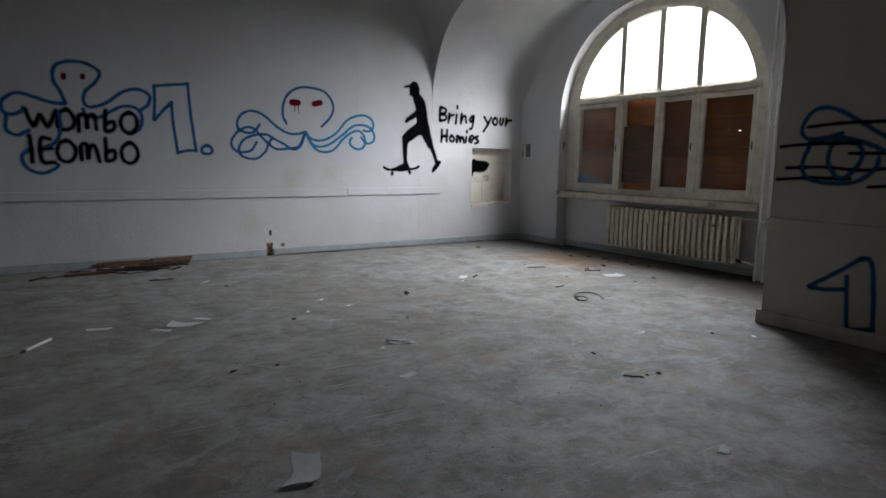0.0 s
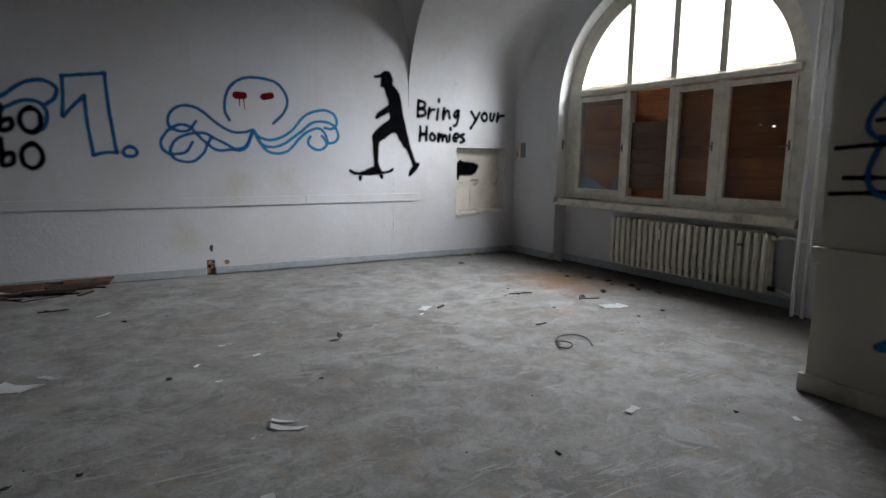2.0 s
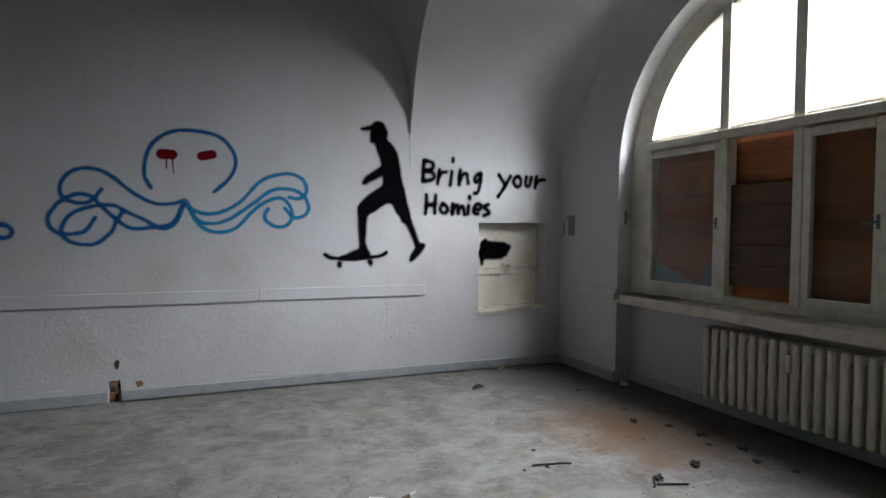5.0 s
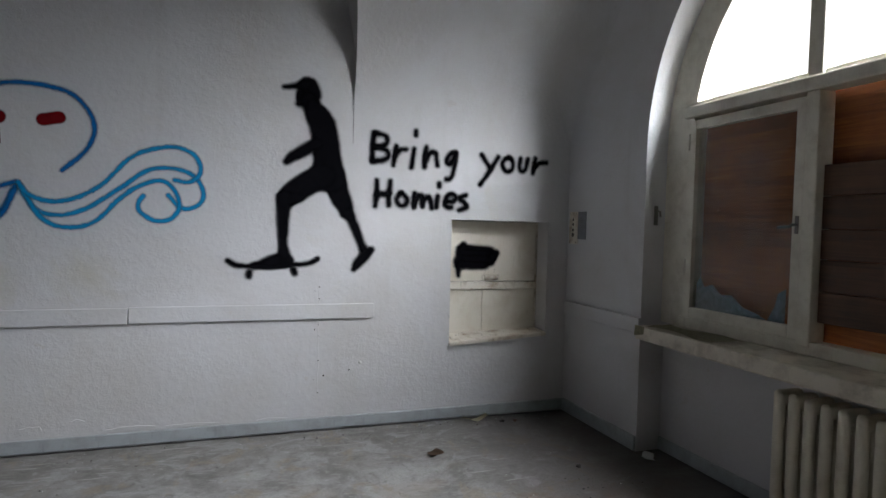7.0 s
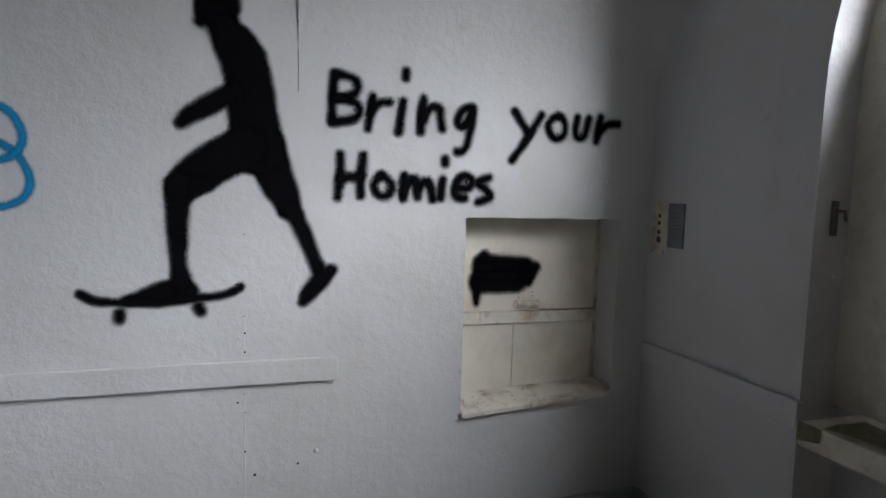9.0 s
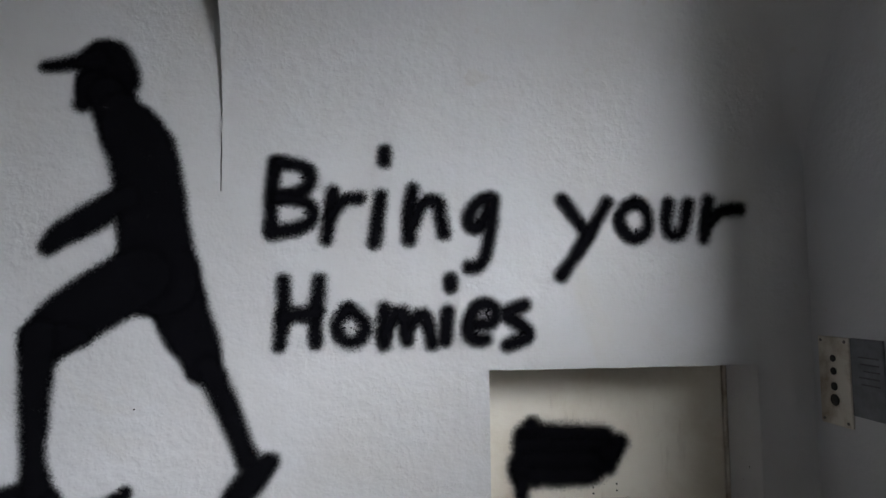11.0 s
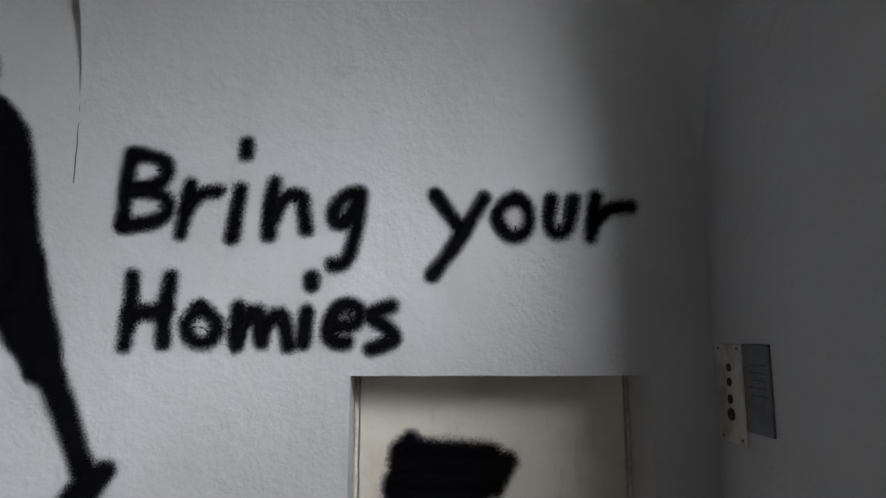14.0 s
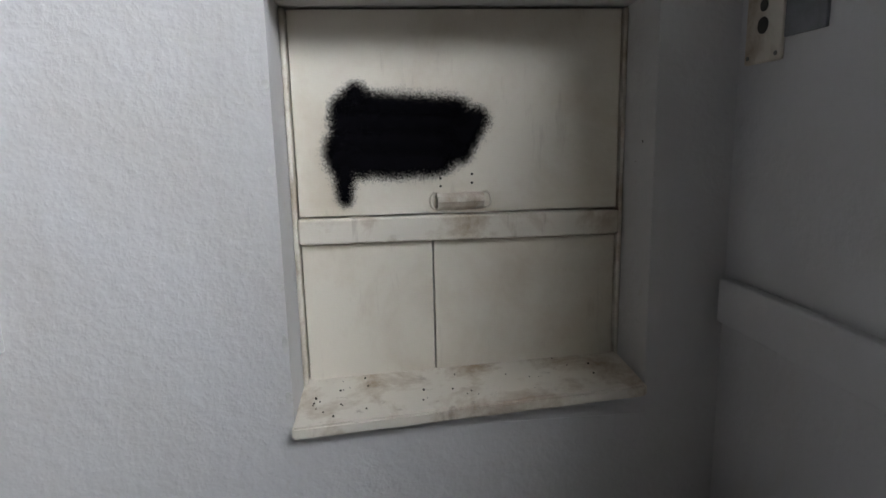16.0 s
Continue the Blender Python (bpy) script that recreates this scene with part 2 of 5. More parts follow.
def dusty_glass(name, haze_amount):
    mat = bpy.data.materials.new(name)
    mat.use_nodes = True
    n, l = mat.node_tree.nodes, mat.node_tree.links
    b = n["Principled BSDF"]
    p = coords(n, "World")
    b.inputs["Base Color"].default_value = (0.50, 0.52, 0.52, 1)
    b.inputs["Roughness"].default_value = 0.35
    pane = n.new("ShaderNodeBsdfTransparent")
    pane.inputs["Color"].default_value = (0.93, 0.95, 0.94, 1)
    gloss = n.new("ShaderNodeBsdfGlossy")
    gloss.inputs["Roughness"].default_value = 0.05
    fres = n.new("ShaderNodeFresnel")
    fres.inputs["IOR"].default_value = 1.22
    clean = n.new("ShaderNodeMixShader")
    l.new(fres.outputs[0], clean.inputs["Fac"])
    l.new(pane.outputs[0], clean.inputs[1])
    l.new(gloss.outputs[0], clean.inputs[2])
    dirt = ramp(n, l, noise_node(n, l, p, 2.2, 5, 0.6, 0.4), [(0.50, (0.005,) * 3), (0.66, (haze_amount,) * 3)])
    blend = n.new("ShaderNodeMixShader")
    l.new(dirt, blend.inputs["Fac"])
    l.new(clean.outputs[0], blend.inputs[1])
    l.new(b.outputs[0], blend.inputs[2])
    l.new(blend.outputs[0], n["Material Output"].inputs["Surface"])
    return mat


def plain_build(color, rough, metal=0.0, vary=0.3):
    def build(n, l, b):
        a = noise_node(n, l, coords(n, "World"), 30, 5, 0.6)
        l.new(ramp(n, l, a, [(0.3, tuple(v * (1 - vary) for v in color)), (0.7, color)]), b.inputs["Base Color"])
        b.inputs["Roughness"].default_value, b.inputs["Metallic"].default_value = rough, metal
        bump(n, l, b, a, 0.25, 0.003)
    return build


M_WALL = plaster("wall_plaster", (0.555, 0.56, 0.575), (0.43, 0.40, 0.355), 0.45, 1.0, [((2.44, 8.55, 0.45), 0.26), ((3.03, 8.55, 1.12), 0.22), ((3.67, 8.55, 1.23), 0.20)])
M_VAULT = M_WALL
# white plaster toned down: the hall vault's shade is put into its colour
M_HALL_SHADED = plaster("hall_vault_plaster_shaded", (0.50, 0.50, 0.49), (0.36, 0.34, 0.31), 0.5, 0.6)
M_PIER = plaster("cream_plaster", (0.64, 0.605, 0.50), (0.50, 0.45, 0.35), 0.45)
# for walls out of view: dark only to keep bounced light down
M_UNSEEN_DARK = plaster("unseen_dark_plaster", (0.24, 0.22, 0.19), (0.16, 0.14, 0.12), 0.6)
M_LATH = material("rotten_lath_wood", wood_build((0.022, 0.014, 0.010), (0.075, 0.042, 0.026), 0.8))
M_SPLINTER = material("rusty_splinter_wood", wood_build((0.075, 0.034, 0.018), (0.19, 0.085, 0.04), 0.8))
M_PRINT = material("faded_print", plain_build((0.105, 0.108, 0.116), 0.5))
M_FLOOR = material("bare_screed", floor_build)
M_SKIRT = material("grey_oil_paint", paint_build((0.35, 0.38, 0.395), (0.21, 0.21, 0.20), 0.45, 0.5, 9))
M_TRIM = material("white_oil_paint", paint_build((0.76, 0.765, 0.77), (0.55, 0.52, 0.46), 0.5, 0.35, 5))
M_FRAME = material("old_window_paint", paint_build((0.70, 0.67, 0.58), (0.36, 0.31, 0.23), 0.5, 0.45, 7))
M_SILL = material("stained_sill_paint", paint_build((0.60, 0.56, 0.47), (0.15, 0.12, 0.08), 0.55, 0.7, 5))
M_IRON = material("cream_radiator_paint", paint_build((0.71, 0.68, 0.58), (0.42, 0.37, 0.28), 0.42, 0.4, 8))
M_HATCH = material("cream_hatch_paint", paint_build((0.74, 0.70, 0.61), (0.50, 0.41, 0.29), 0.45, 0.5, 3))
M_HATCH_DIRT = material("stained_hatch_paint", paint_build((0.70, 0.66, 0.58), (0.30, 0.21, 0.12), 0.5, 0.9, 7))
M_BOARD = material("raw_pine_board", wood_build((0.24, 0.072, 0.020), (0.54, 0.19, 0.052), 0.6))
M_DARK_BOARD = material("stained_dark_board", wood_build((0.06, 0.026, 0.012), (0.17, 0.075, 0.032), 0.55))
M_GLASS = dusty_glass("dusty_glass", 0.05)
M_DIRTY_GLASS = dusty_glass("dirty_glass", 0.07)
M_BLUE = spray("blue_spray", (0.012, 0.13, 0.36))
M_LIGHT_BLUE = spray("turquoise_spray", (0.012, 0.25, 0.50))
M_BLACK = spray("black_spray", (0.0055, 0.0055, 0.007), 0.9, 0.42)
M_RED = spray("dark_red_spray", (0.16, 0.008, 0.012))
M_METAL = material("dull_steel", plain_build((0.22, 0.21, 0.20), 0.45, 0.8))
M_GREY = material("grey_plastic", plain_build((0.20, 0.21, 0.23), 0.5))
M_PAPER = material("torn_paper", plain_build((0.84, 0.85, 0.85), 0.8, 0, 0.12))
M_CHIP = material("plaster_chip", plain_build((0.60, 0.60, 0.58), 0.9, 0, 0.3))
M_DIRT = material("dark_litter", plain_build((0.035, 0.030, 0.026), 0.9, 0, 0.5))
M_BROWN = material("brown_litter", plain_build((0.12, 0.07, 0.04), 0.8, 0, 0.5))
M_YELLOW = material("yellowed_sheet", plain_build((0.36, 0.35, 0.23), 0.7, 0, 0.4))
M_FLAKE = material("pale_yellow_flake", plain_build((0.66, 0.62, 0.40), 0.7, 0, 0.2))
M_PANE_HAZE = material("pane_haze_blue", plain_build((0.25, 0.31, 0.35), 0.35, 0, 0.6))
M_BRICK = material("bare_brick", plain_build((0.30, 0.17, 0.09), 0.9, 0, 0.5))
M_HOLE = material("dark_cavity", plain_build((0.06, 0.055, 0.05), 0.95, 0, 0.4))
M_RUBBER = material("black_cable", plain_build((0.02, 0.02, 0.022), 0.5))


# ---- lines of the graffiti: control points along and up the wall, and widths ----
OCTOPUS_ARMS = [
    [(2.99, 1.94), (2.94, 2.05), (2.95, 2.21), (3.02, 2.36), (3.17, 2.46), (3.36, 2.48), (3.57, 2.44), (3.69, 2.32), (3.72, 2.19), (3.66, 2.05), (3.53, 1.92)],
    [(3.26, 1.83), (3.17, 1.80), (3.02, 1.80), (2.86, 1.88), (2.69, 2.02), (2.58, 2.08), (2.46, 2.09), (2.35, 2.04), (2.29, 1.94), (2.30, 1.84), (2.40, 1.79), (2.51, 1.80), (2.60, 1.91)],
    [(2.28, 1.79), (2.40, 1.86), (2.51, 1.85), (2.60, 1.76), (2.70, 1.66), (2.83, 1.57), (3.00, 1.58), (3.17, 1.62), (3.26, 1.80)],
    [(3.26, 1.78), (3.19, 1.62), (3.08, 1.57), (2.95, 1.64), (2.81, 1.71), (2.69, 1.77), (2.53, 1.76), (2.37, 1.69), (2.30, 1.57), (2.32, 1.48), (2.41, 1.43), (2.55, 1.43), (2.67, 1.53), (2.72, 1.64), (2.77, 1.73)],
    [(2.26, 1.77), (2.20, 1.67), (2.21, 1.58), (2.28, 1.52), (2.40, 1.52), (2.48, 1.55), (2.55, 1.66)],
]
OCTOPUS_ARMS_LIGHT = [
    [(3.28, 1.83), (3.34, 1.75), (3.47, 1.71), (3.61, 1.74), (3.77, 1.84), (3.93, 2.02), (4.08, 2.10), (4.24, 2.12), (4.36, 2.06), (4.39, 1.95), (4.32, 1.88), (4.22, 1.89)],
    [(3.29, 1.81), (3.37, 1.66), (3.51, 1.62), (3.67, 1.67), (3.88, 1.82), (4.05, 1.95), (4.22, 1.97), (4.35, 1.92), (4.41, 1.81), (4.38, 1.72), (4.27, 1.69), (4.18, 1.78)],
    [(3.31, 1.76), (3.42, 1.59), (3.56, 1.54), (3.72, 1.58), (3.87, 1.74), (4.00, 1.84), (4.14, 1.88), (4.23, 1.80), (4.25, 1.69), (4.19, 1.61), (4.09, 1.60), (4.00, 1.66), (3.99, 1.72), (4.02, 1.77)],
]
OCTOPUS_EYES = [
    [(3.08, 2.25, 0.093), (3.17, 2.25, 0.093)],
    [(3.42, 2.25, 0.087), (3.51, 2.27, 0.087)],
    [(3.12, 2.21, 0.015), (3.12, 2.12, 0.012)],
    [(3.17, 2.21, 0.015), (3.18, 2.08, 0.010)],
]
SMALL_OCTOPUS = [
    [(0.26, 2.06), (0.21, 2.20), (0.15, 2.33), (0.17, 2.48), (0.29, 2.55), (0.46, 2.56), (0.60, 2.50), (0.64, 2.43), (0.58, 2.32), (0.48, 2.22), (0.45, 2.10), (0.51, 2.03), (0.68, 2.08), (0.89, 2.24), (1.07, 2.28), (1.19, 2.21), (1.17, 2.10), (1.09, 2.03)],
    [(0.24, 2.05), (0.11, 2.06), (-0.05, 2.11), (-0.21, 2.15), (-0.32, 2.10), (-0.38, 2.02), (-0.36, 1.92), (-0.26, 1.90), (-0.16, 1.96)],
    [(-0.34, 1.88), (-0.35, 1.72), (-0.25, 1.66), (-0.13, 1.72)],
    [(0.44, 2.00), (0.47, 1.92), (0.61, 1.91), (0.74, 1.99), (0.89, 2.06), (1.03, 2.04), (1.09, 1.93), (1.05, 1.78), (0.95, 1.73)],
    [(0.18, 1.95), (0.19, 1.77), (0.14, 1.60), (0.03, 1.53)],
    [(-0.14, 1.50), (-0.22, 1.40), (-0.17, 1.27), (-0.03, 1.21), (0.11, 1.27), (0.14, 1.31)],
]
SMALL_EYES = [
    [(0.26, 2.39, 0.060), (0.26, 2.36, 0.060)],
    [(0.46, 2.40, 0.060), (0.46, 2.38, 0.060)],
]
NUMBER_ONE = [
    [(1.23, 1.92), (1.25, 2.15), (1.25, 2.34)],
    [(1.25, 2.34), (1.46, 2.37), (1.66, 2.40)],
    [(1.66, 2.40), (1.68, 2.02), (1.73, 1.52)],
    [(1.73, 1.52), (1.62, 1.52), (1.50, 1.49)],
    [(1.50, 1.49), (1.46, 1.86), (1.45, 2.14)],
    [(1.45, 2.14), (1.35, 2.04), (1.24, 1.91)],
    [(1.87, 1.59), (1.92, 1.57), (1.94, 1.53), (1.92, 1.49), (1.87, 1.48), (1.82, 1.49), (1.80, 1.53), (1.82, 1.57), (1.87, 1.59)],
]
WORD_TOP = [
    [(-0.16, 1.98), (-0.08, 1.77), (-0.01, 1.91), (0.06, 1.77), (0.15, 1.96)],
    [(0.26, 1.98), (0.31, 1.94), (0.34, 1.85), (0.31, 1.77), (0.24, 1.74), (0.17, 1.77), (0.16, 1.85), (0.19, 1.94), (0.26, 1.98)],
    [(0.38, 1.73), (0.39, 1.91), (0.46, 1.92), (0.47, 1.76), (0.48, 1.90), (0.55, 1.93), (0.57, 1.76)],
    [(0.68, 2.00), (0.67, 1.87), (0.67, 1.74), (0.76, 1.77), (0.76, 1.86), (0.68, 1.83)],
    [(0.94, 1.98), (1.01, 1.94), (1.03, 1.85), (1.00, 1.76), (0.94, 1.72), (0.87, 1.76), (0.84, 1.85), (0.87, 1.94), (0.94, 1.98)],
]
WORD_LOW = [
    [(-0.13, 1.65), (-0.12, 1.50), (-0.12, 1.35)],
    [(0.07, 1.62), (-0.02, 1.62), (-0.02, 1.36), (0.10, 1.34)],
    [(-0.03, 1.50), (0.08, 1.51)],
    [(0.24, 1.61), (0.30, 1.57), (0.33, 1.48), (0.30, 1.39), (0.23, 1.35), (0.16, 1.39), (0.14, 1.48), (0.17, 1.57), (0.24, 1.61)],
    [(0.39, 1.38), (0.39, 1.55), (0.45, 1.57), (0.46, 1.39), (0.48, 1.53), (0.54, 1.55), (0.58, 1.36)],
    [(0.66, 1.65), (0.66, 1.50), (0.66, 1.37), (0.75, 1.40), (0.75, 1.50), (0.67, 1.48)],
    [(0.93, 1.60), (0.99, 1.56), (1.02, 1.47), (0.99, 1.38), (0.92, 1.34), (0.85, 1.38), (0.83, 1.48), (0.86, 1.56), (0.93, 1.60)],
]
SLOGAN_TOP = [
    [(5.65, 2.33), (5.64, 2.22), (5.64, 2.12)],
    [(5.66, 2.33), (5.73, 2.32), (5.76, 2.28), (5.73, 2.24), (5.66, 2.22)],
    [(5.66, 2.22), (5.74, 2.21), (5.77, 2.17), (5.74, 2.13), (5.64, 2.11)],
    [(5.83, 2.24), (5.82, 2.16), (5.81, 2.09)],
    [(5.82, 2.16), (5.86, 2.21), (5.91, 2.22)],
    [(5.98, 2.23), (5.97, 2.16), (5.96, 2.08)],
    [(5.99, 2.37), (5.99, 2.34)],
    [(6.08, 2.25), (6.07, 2.17), (6.07, 2.09)],
    [(6.08, 2.14), (6.11, 2.20), (6.16, 2.21), (6.17, 2.16), (6.18, 2.11)],
    [(6.33, 2.22), (6.29, 2.21), (6.26, 2.16), (6.27, 2.13), (6.30, 2.13), (6.33, 2.19)],
    [(6.34, 2.22), (6.33, 2.12), (6.31, 2.03), (6.28, 2.00), (6.26, 2.00)],
    [(6.57, 2.22), (6.62, 2.15), (6.65, 2.11)],
    [(6.72, 2.21), (6.66, 2.11), (6.59, 2.01), (6.56, 1.97)],
    [(6.82, 2.21), (6.85, 2.19), (6.86, 2.15), (6.85, 2.11), (6.81, 2.09), (6.78, 2.11), (6.76, 2.15), (6.78, 2.19), (6.82, 2.21)],
    [(6.93, 2.21), (6.92, 2.14), (6.94, 2.10), (6.98, 2.12), (7.00, 2.21)],
    [(7.07, 2.22), (7.06, 2.15), (7.05, 2.09)],
    [(7.07, 2.15), (7.11, 2.18), (7.18, 2.19)],
]
SLOGAN_LOW = [
    [(5.68, 1.96), (5.68, 1.86), (5.67, 1.76)],
    [(5.79, 1.96), (5.78, 1.86), (5.78, 1.77)],
    [(5.68, 1.85), (5.78, 1.86)],
    [(5.88, 1.87), (5.91, 1.85), (5.93, 1.82), (5.92, 1.78), (5.89, 1.77), (5.86, 1.78), (5.84, 1.82), (5.86, 1.85), (5.88, 1.87)],
    [(5.99, 1.87), (5.99, 1.76)],
    [(5.99, 1.79), (6.03, 1.86), (6.05, 1.85), (6.06, 1.77)],
    [(6.06, 1.80), (6.10, 1.85), (6.12, 1.84), (6.14, 1.76)],
    [(6.19, 1.86), (6.18, 1.77)],
    [(6.20, 1.96), (6.20, 1.94)],
    [(6.26, 1.82), (6.33, 1.82), (6.34, 1.87), (6.29, 1.88), (6.26, 1.84), (6.26, 1.78), (6.29, 1.77), (6.31, 1.77)],
    [(6.44, 1.88), (6.39, 1.86), (6.38, 1.84), (6.43, 1.81), (6.45, 1.78), (6.41, 1.76), (6.38, 1.75)],
]
FIGURE = [
    [(5.14, 2.63, 0.177), (5.15, 2.59, 0.188)],
    [(5.10, 2.56, 0.130), (5.07, 2.51, 0.071)],
    [(4.96, 2.62, 0.042), (5.03, 2.63, 0.051), (5.11, 2.65, 0.090)],
    [(5.14, 2.54, 0.131), (5.18, 2.46, 0.145)],
    [(5.18, 2.49, 0.131), (5.21, 2.43, 0.191), (5.25, 2.35, 0.213), (5.27, 2.26, 0.213), (5.29, 2.10, 0.228), (5.31, 1.97, 0.256)],
    [(5.21, 2.22, 0.093), (5.10, 2.15, 0.097), (5.02, 2.10, 0.081), (4.99, 2.07, 0.064)],
    [(5.26, 1.98, 0.196), (5.13, 1.90, 0.191), (5.03, 1.83, 0.175), (4.99, 1.79, 0.151)],
    [(5.01, 1.79, 0.110), (5.09, 1.80, 0.073)],
    [(4.97, 1.80, 0.116), (4.97, 1.68, 0.101), (4.97, 1.56, 0.092), (4.97, 1.45, 0.075), (4.98, 1.37, 0.101)],
    [(4.75, 1.29, 0.032), (4.84, 1.31, 0.077), (4.92, 1.32, 0.111), (5.00, 1.32, 0.115)],
    [(5.35, 1.95, 0.184), (5.39, 1.83, 0.171), (5.43, 1.75, 0.140), (5.44, 1.70, 0.111)],
    [(5.46, 1.70, 0.087), (5.51, 1.59, 0.084), (5.55, 1.49, 0.074), (5.58, 1.42, 0.078)],
    [(5.64, 1.41, 0.068), (5.59, 1.36, 0.096), (5.53, 1.29, 0.078), (5.51, 1.26, 0.049)],
]
SKATEBOARD = [
    [(4.58, 1.32, 0.034), (4.63, 1.29, 0.041), (4.71, 1.28, 0.029), (4.89, 1.27, 0.026), (5.02, 1.29, 0.030), (5.15, 1.30, 0.034), (5.22, 1.33, 0.031), (5.23, 1.34, 0.027)],
    [(4.73, 1.23, 0.060), (4.73, 1.21, 0.061)],
    [(5.05, 1.25, 0.059), (5.06, 1.23, 0.060)],
]
BLOT = [
    [(6.48, 1.42, 0.095), (6.54, 1.42, 0.089), (6.66, 1.41, 0.094), (6.76, 1.41, 0.081)],
    [(6.48, 1.38, 0.105), (6.59, 1.37, 0.107), (6.78, 1.37, 0.091)],
    [(6.46, 1.32, 0.102), (6.59, 1.32, 0.117), (6.76, 1.32, 0.101)],
    [(6.46, 1.29, 0.091), (6.59, 1.28, 0.084), (6.71, 1.28, 0.076)],
    [(6.78, 1.35, 0.095), (6.82, 1.39, 0.058)],
    [(6.46, 1.27, 0.067), (6.46, 1.23, 0.047), (6.46, 1.19, 0.028)],
    [(6.50, 1.46, 0.053), (6.50, 1.44, 0.053)],
]
PIER_BLUE = [
    [(1.82, 1.60), (2.01, 1.72), (2.19, 1.84), (2.34, 1.89), (2.45, 1.85), (2.51, 1.72), (2.45, 1.64), (2.30, 1.65), (2.20, 1.68)],
    [(2.42, 1.63), (2.48, 1.44), (2.43, 1.32), (2.25, 1.28), (2.06, 1.30), (1.94, 1.40), (1.92, 1.48)],
    [(2.25, 1.61), (2.28, 1.45), (2.18, 1.32), (2.07, 1.41), (2.04, 1.54), (2.14, 1.63), (2.25, 1.61)],
    [(2.42, 1.63), (2.19, 1.64), (1.95, 1.57), (1.78, 1.46)],
    [(1.84, 2.15), (1.90, 2.00), (1.88, 1.88), (1.80, 1.77)],
]
PIER_BLACK = [
    [(2.46, 1.74), (2.19, 1.76), (1.87, 1.76)],
    [(2.67, 1.58), (2.42, 1.60), (2.06, 1.60)],
    [(2.13, 1.52), (1.78, 1.52)],
    [(2.61, 1.40), (2.31, 1.41), (2.02, 1.39), (1.77, 1.42)],
    [(2.68, 1.30), (2.40, 1.32), (2.11, 1.32)],
    [(1.97, 1.26), (1.76, 1.28)],
]
PIER_ONE = [
    [(2.33, 0.41), (2.13, 0.56), (1.96, 0.70)],
    [(1.96, 0.70), (1.89, 0.68), (1.85, 0.43), (1.83, 0.16)],
    [(2.32, 0.40), (2.19, 0.41), (2.07, 0.43)],
    [(2.05, 0.54), (2.03, 0.30), (2.01, 0.11)],
    [(2.01, 0.11), (1.83, 0.15)],
    [(1.70, 0.16), (1.69, 0.10)],
]


# ---- mesh helpers ----
def link(name, bm, mat, parent=None, label="", smooth=None):
    me = bpy.data.meshes.new(name)
    bm.to_mesh(me)
    bm.free()
    for m in (mat if isinstance(mat, (list, tuple)) else [mat]):
        me.materials.append(m)
    if smooth is not None and smooth > 30:
        me.shade_smooth()
        me.set_sharp_from_angle(angle=radians(smooth))
    ob = new(name, me)
    if parent is not None:
        ob.parent = parent
    return tagged(ob, label)


def part(name, bm, mat, parent, label="", smooth=28):
    return link(name, bm, mat, parent, label, smooth)


def thing(name, label, category, at=(0, 0, 0), group="", kind=""):
    ob = new(name)
    ob.empty_display_size = 0.1
    ob.location = at
    return tagged(ob, label, category, group, kind)


def structure(name, bm, mat, label="", category="", smooth=None):
    return tagged(link(name, bm, mat, None, "", smooth), label, category, kind="structure")


def box(bm, x0, x1, y0, y1, z0, z1, bevel=0.0, segments=2):
    vs = [bm.verts.new((x, y, z)) for x in (x0, x1) for y in (y0, y1) for z in (z0, z1)]
    faces = [bm.faces.new([vs[i] for i in q]) for q in ((0, 1, 3, 2), (4, 6, 7, 5), (0, 4, 5, 1), (2, 3, 7, 6), (0, 2, 6, 4), (1, 5, 7, 3))]
    if bevel:
        edges = {e for f in faces for e in f.edges}
        bmesh.ops.bevel(bm, geom=list(edges), offset=bevel, segments=segments, affect="EDGES", profile=0.5)
    return bm


def boxed(*a, **k):
    return box(bmesh.new(), *a, **k)


def prism(bm, outline, to3, d0, d1):
    """Extrudes a closed outline of (s, z) between depths d0 and d1."""
    a = [bm.verts.new(to3(s, z, d0)) for s, z in outline]
    b = [bm.verts.new(to3(s, z, d1)) for s, z in outline]
    bm.faces.new(a), bm.faces.new(b[::-1])
    for i in range(len(a)):
        j = (i + 1) % len(a)
        bm.faces.new((a[i], b[i], b[j], a[j]))
    bmesh.ops.recalc_face_normals(bm, faces=bm.faces)
    return bm


def band(bm, inner, outer, to3, d0, d1):
    """A bar of rectangular section that follows two rows of (s, z), from depth d0 to d1."""
    rows = [[bm.verts.new(to3(*p, d)) for p in line] for line, d in ((inner, d0), (outer, d0), (outer, d1), (inner, d1))]
    for r in range(4):
        a, b = rows[r], rows[(r + 1) % 4]
        for i in range(len(a) - 1):
            bm.faces.new((a[i], a[i + 1], b[i + 1], b[i]))
    bm.faces.new([row[0] for row in rows]), bm.faces.new([row[-1] for row in rows][::-1])
    bmesh.ops.recalc_face_normals(bm, faces=bm.faces)
    return bm


def sheet(bm, rows):
    """A grid of quads through rows of points."""
    grid = [[bm.verts.new(p) for p in row] for row in rows]
    for a, b in zip(grid, grid[1:]):
        for i in range(len(a) - 1):
            bm.faces.new((a[i], a[i + 1], b[i + 1], b[i]))
    return bm


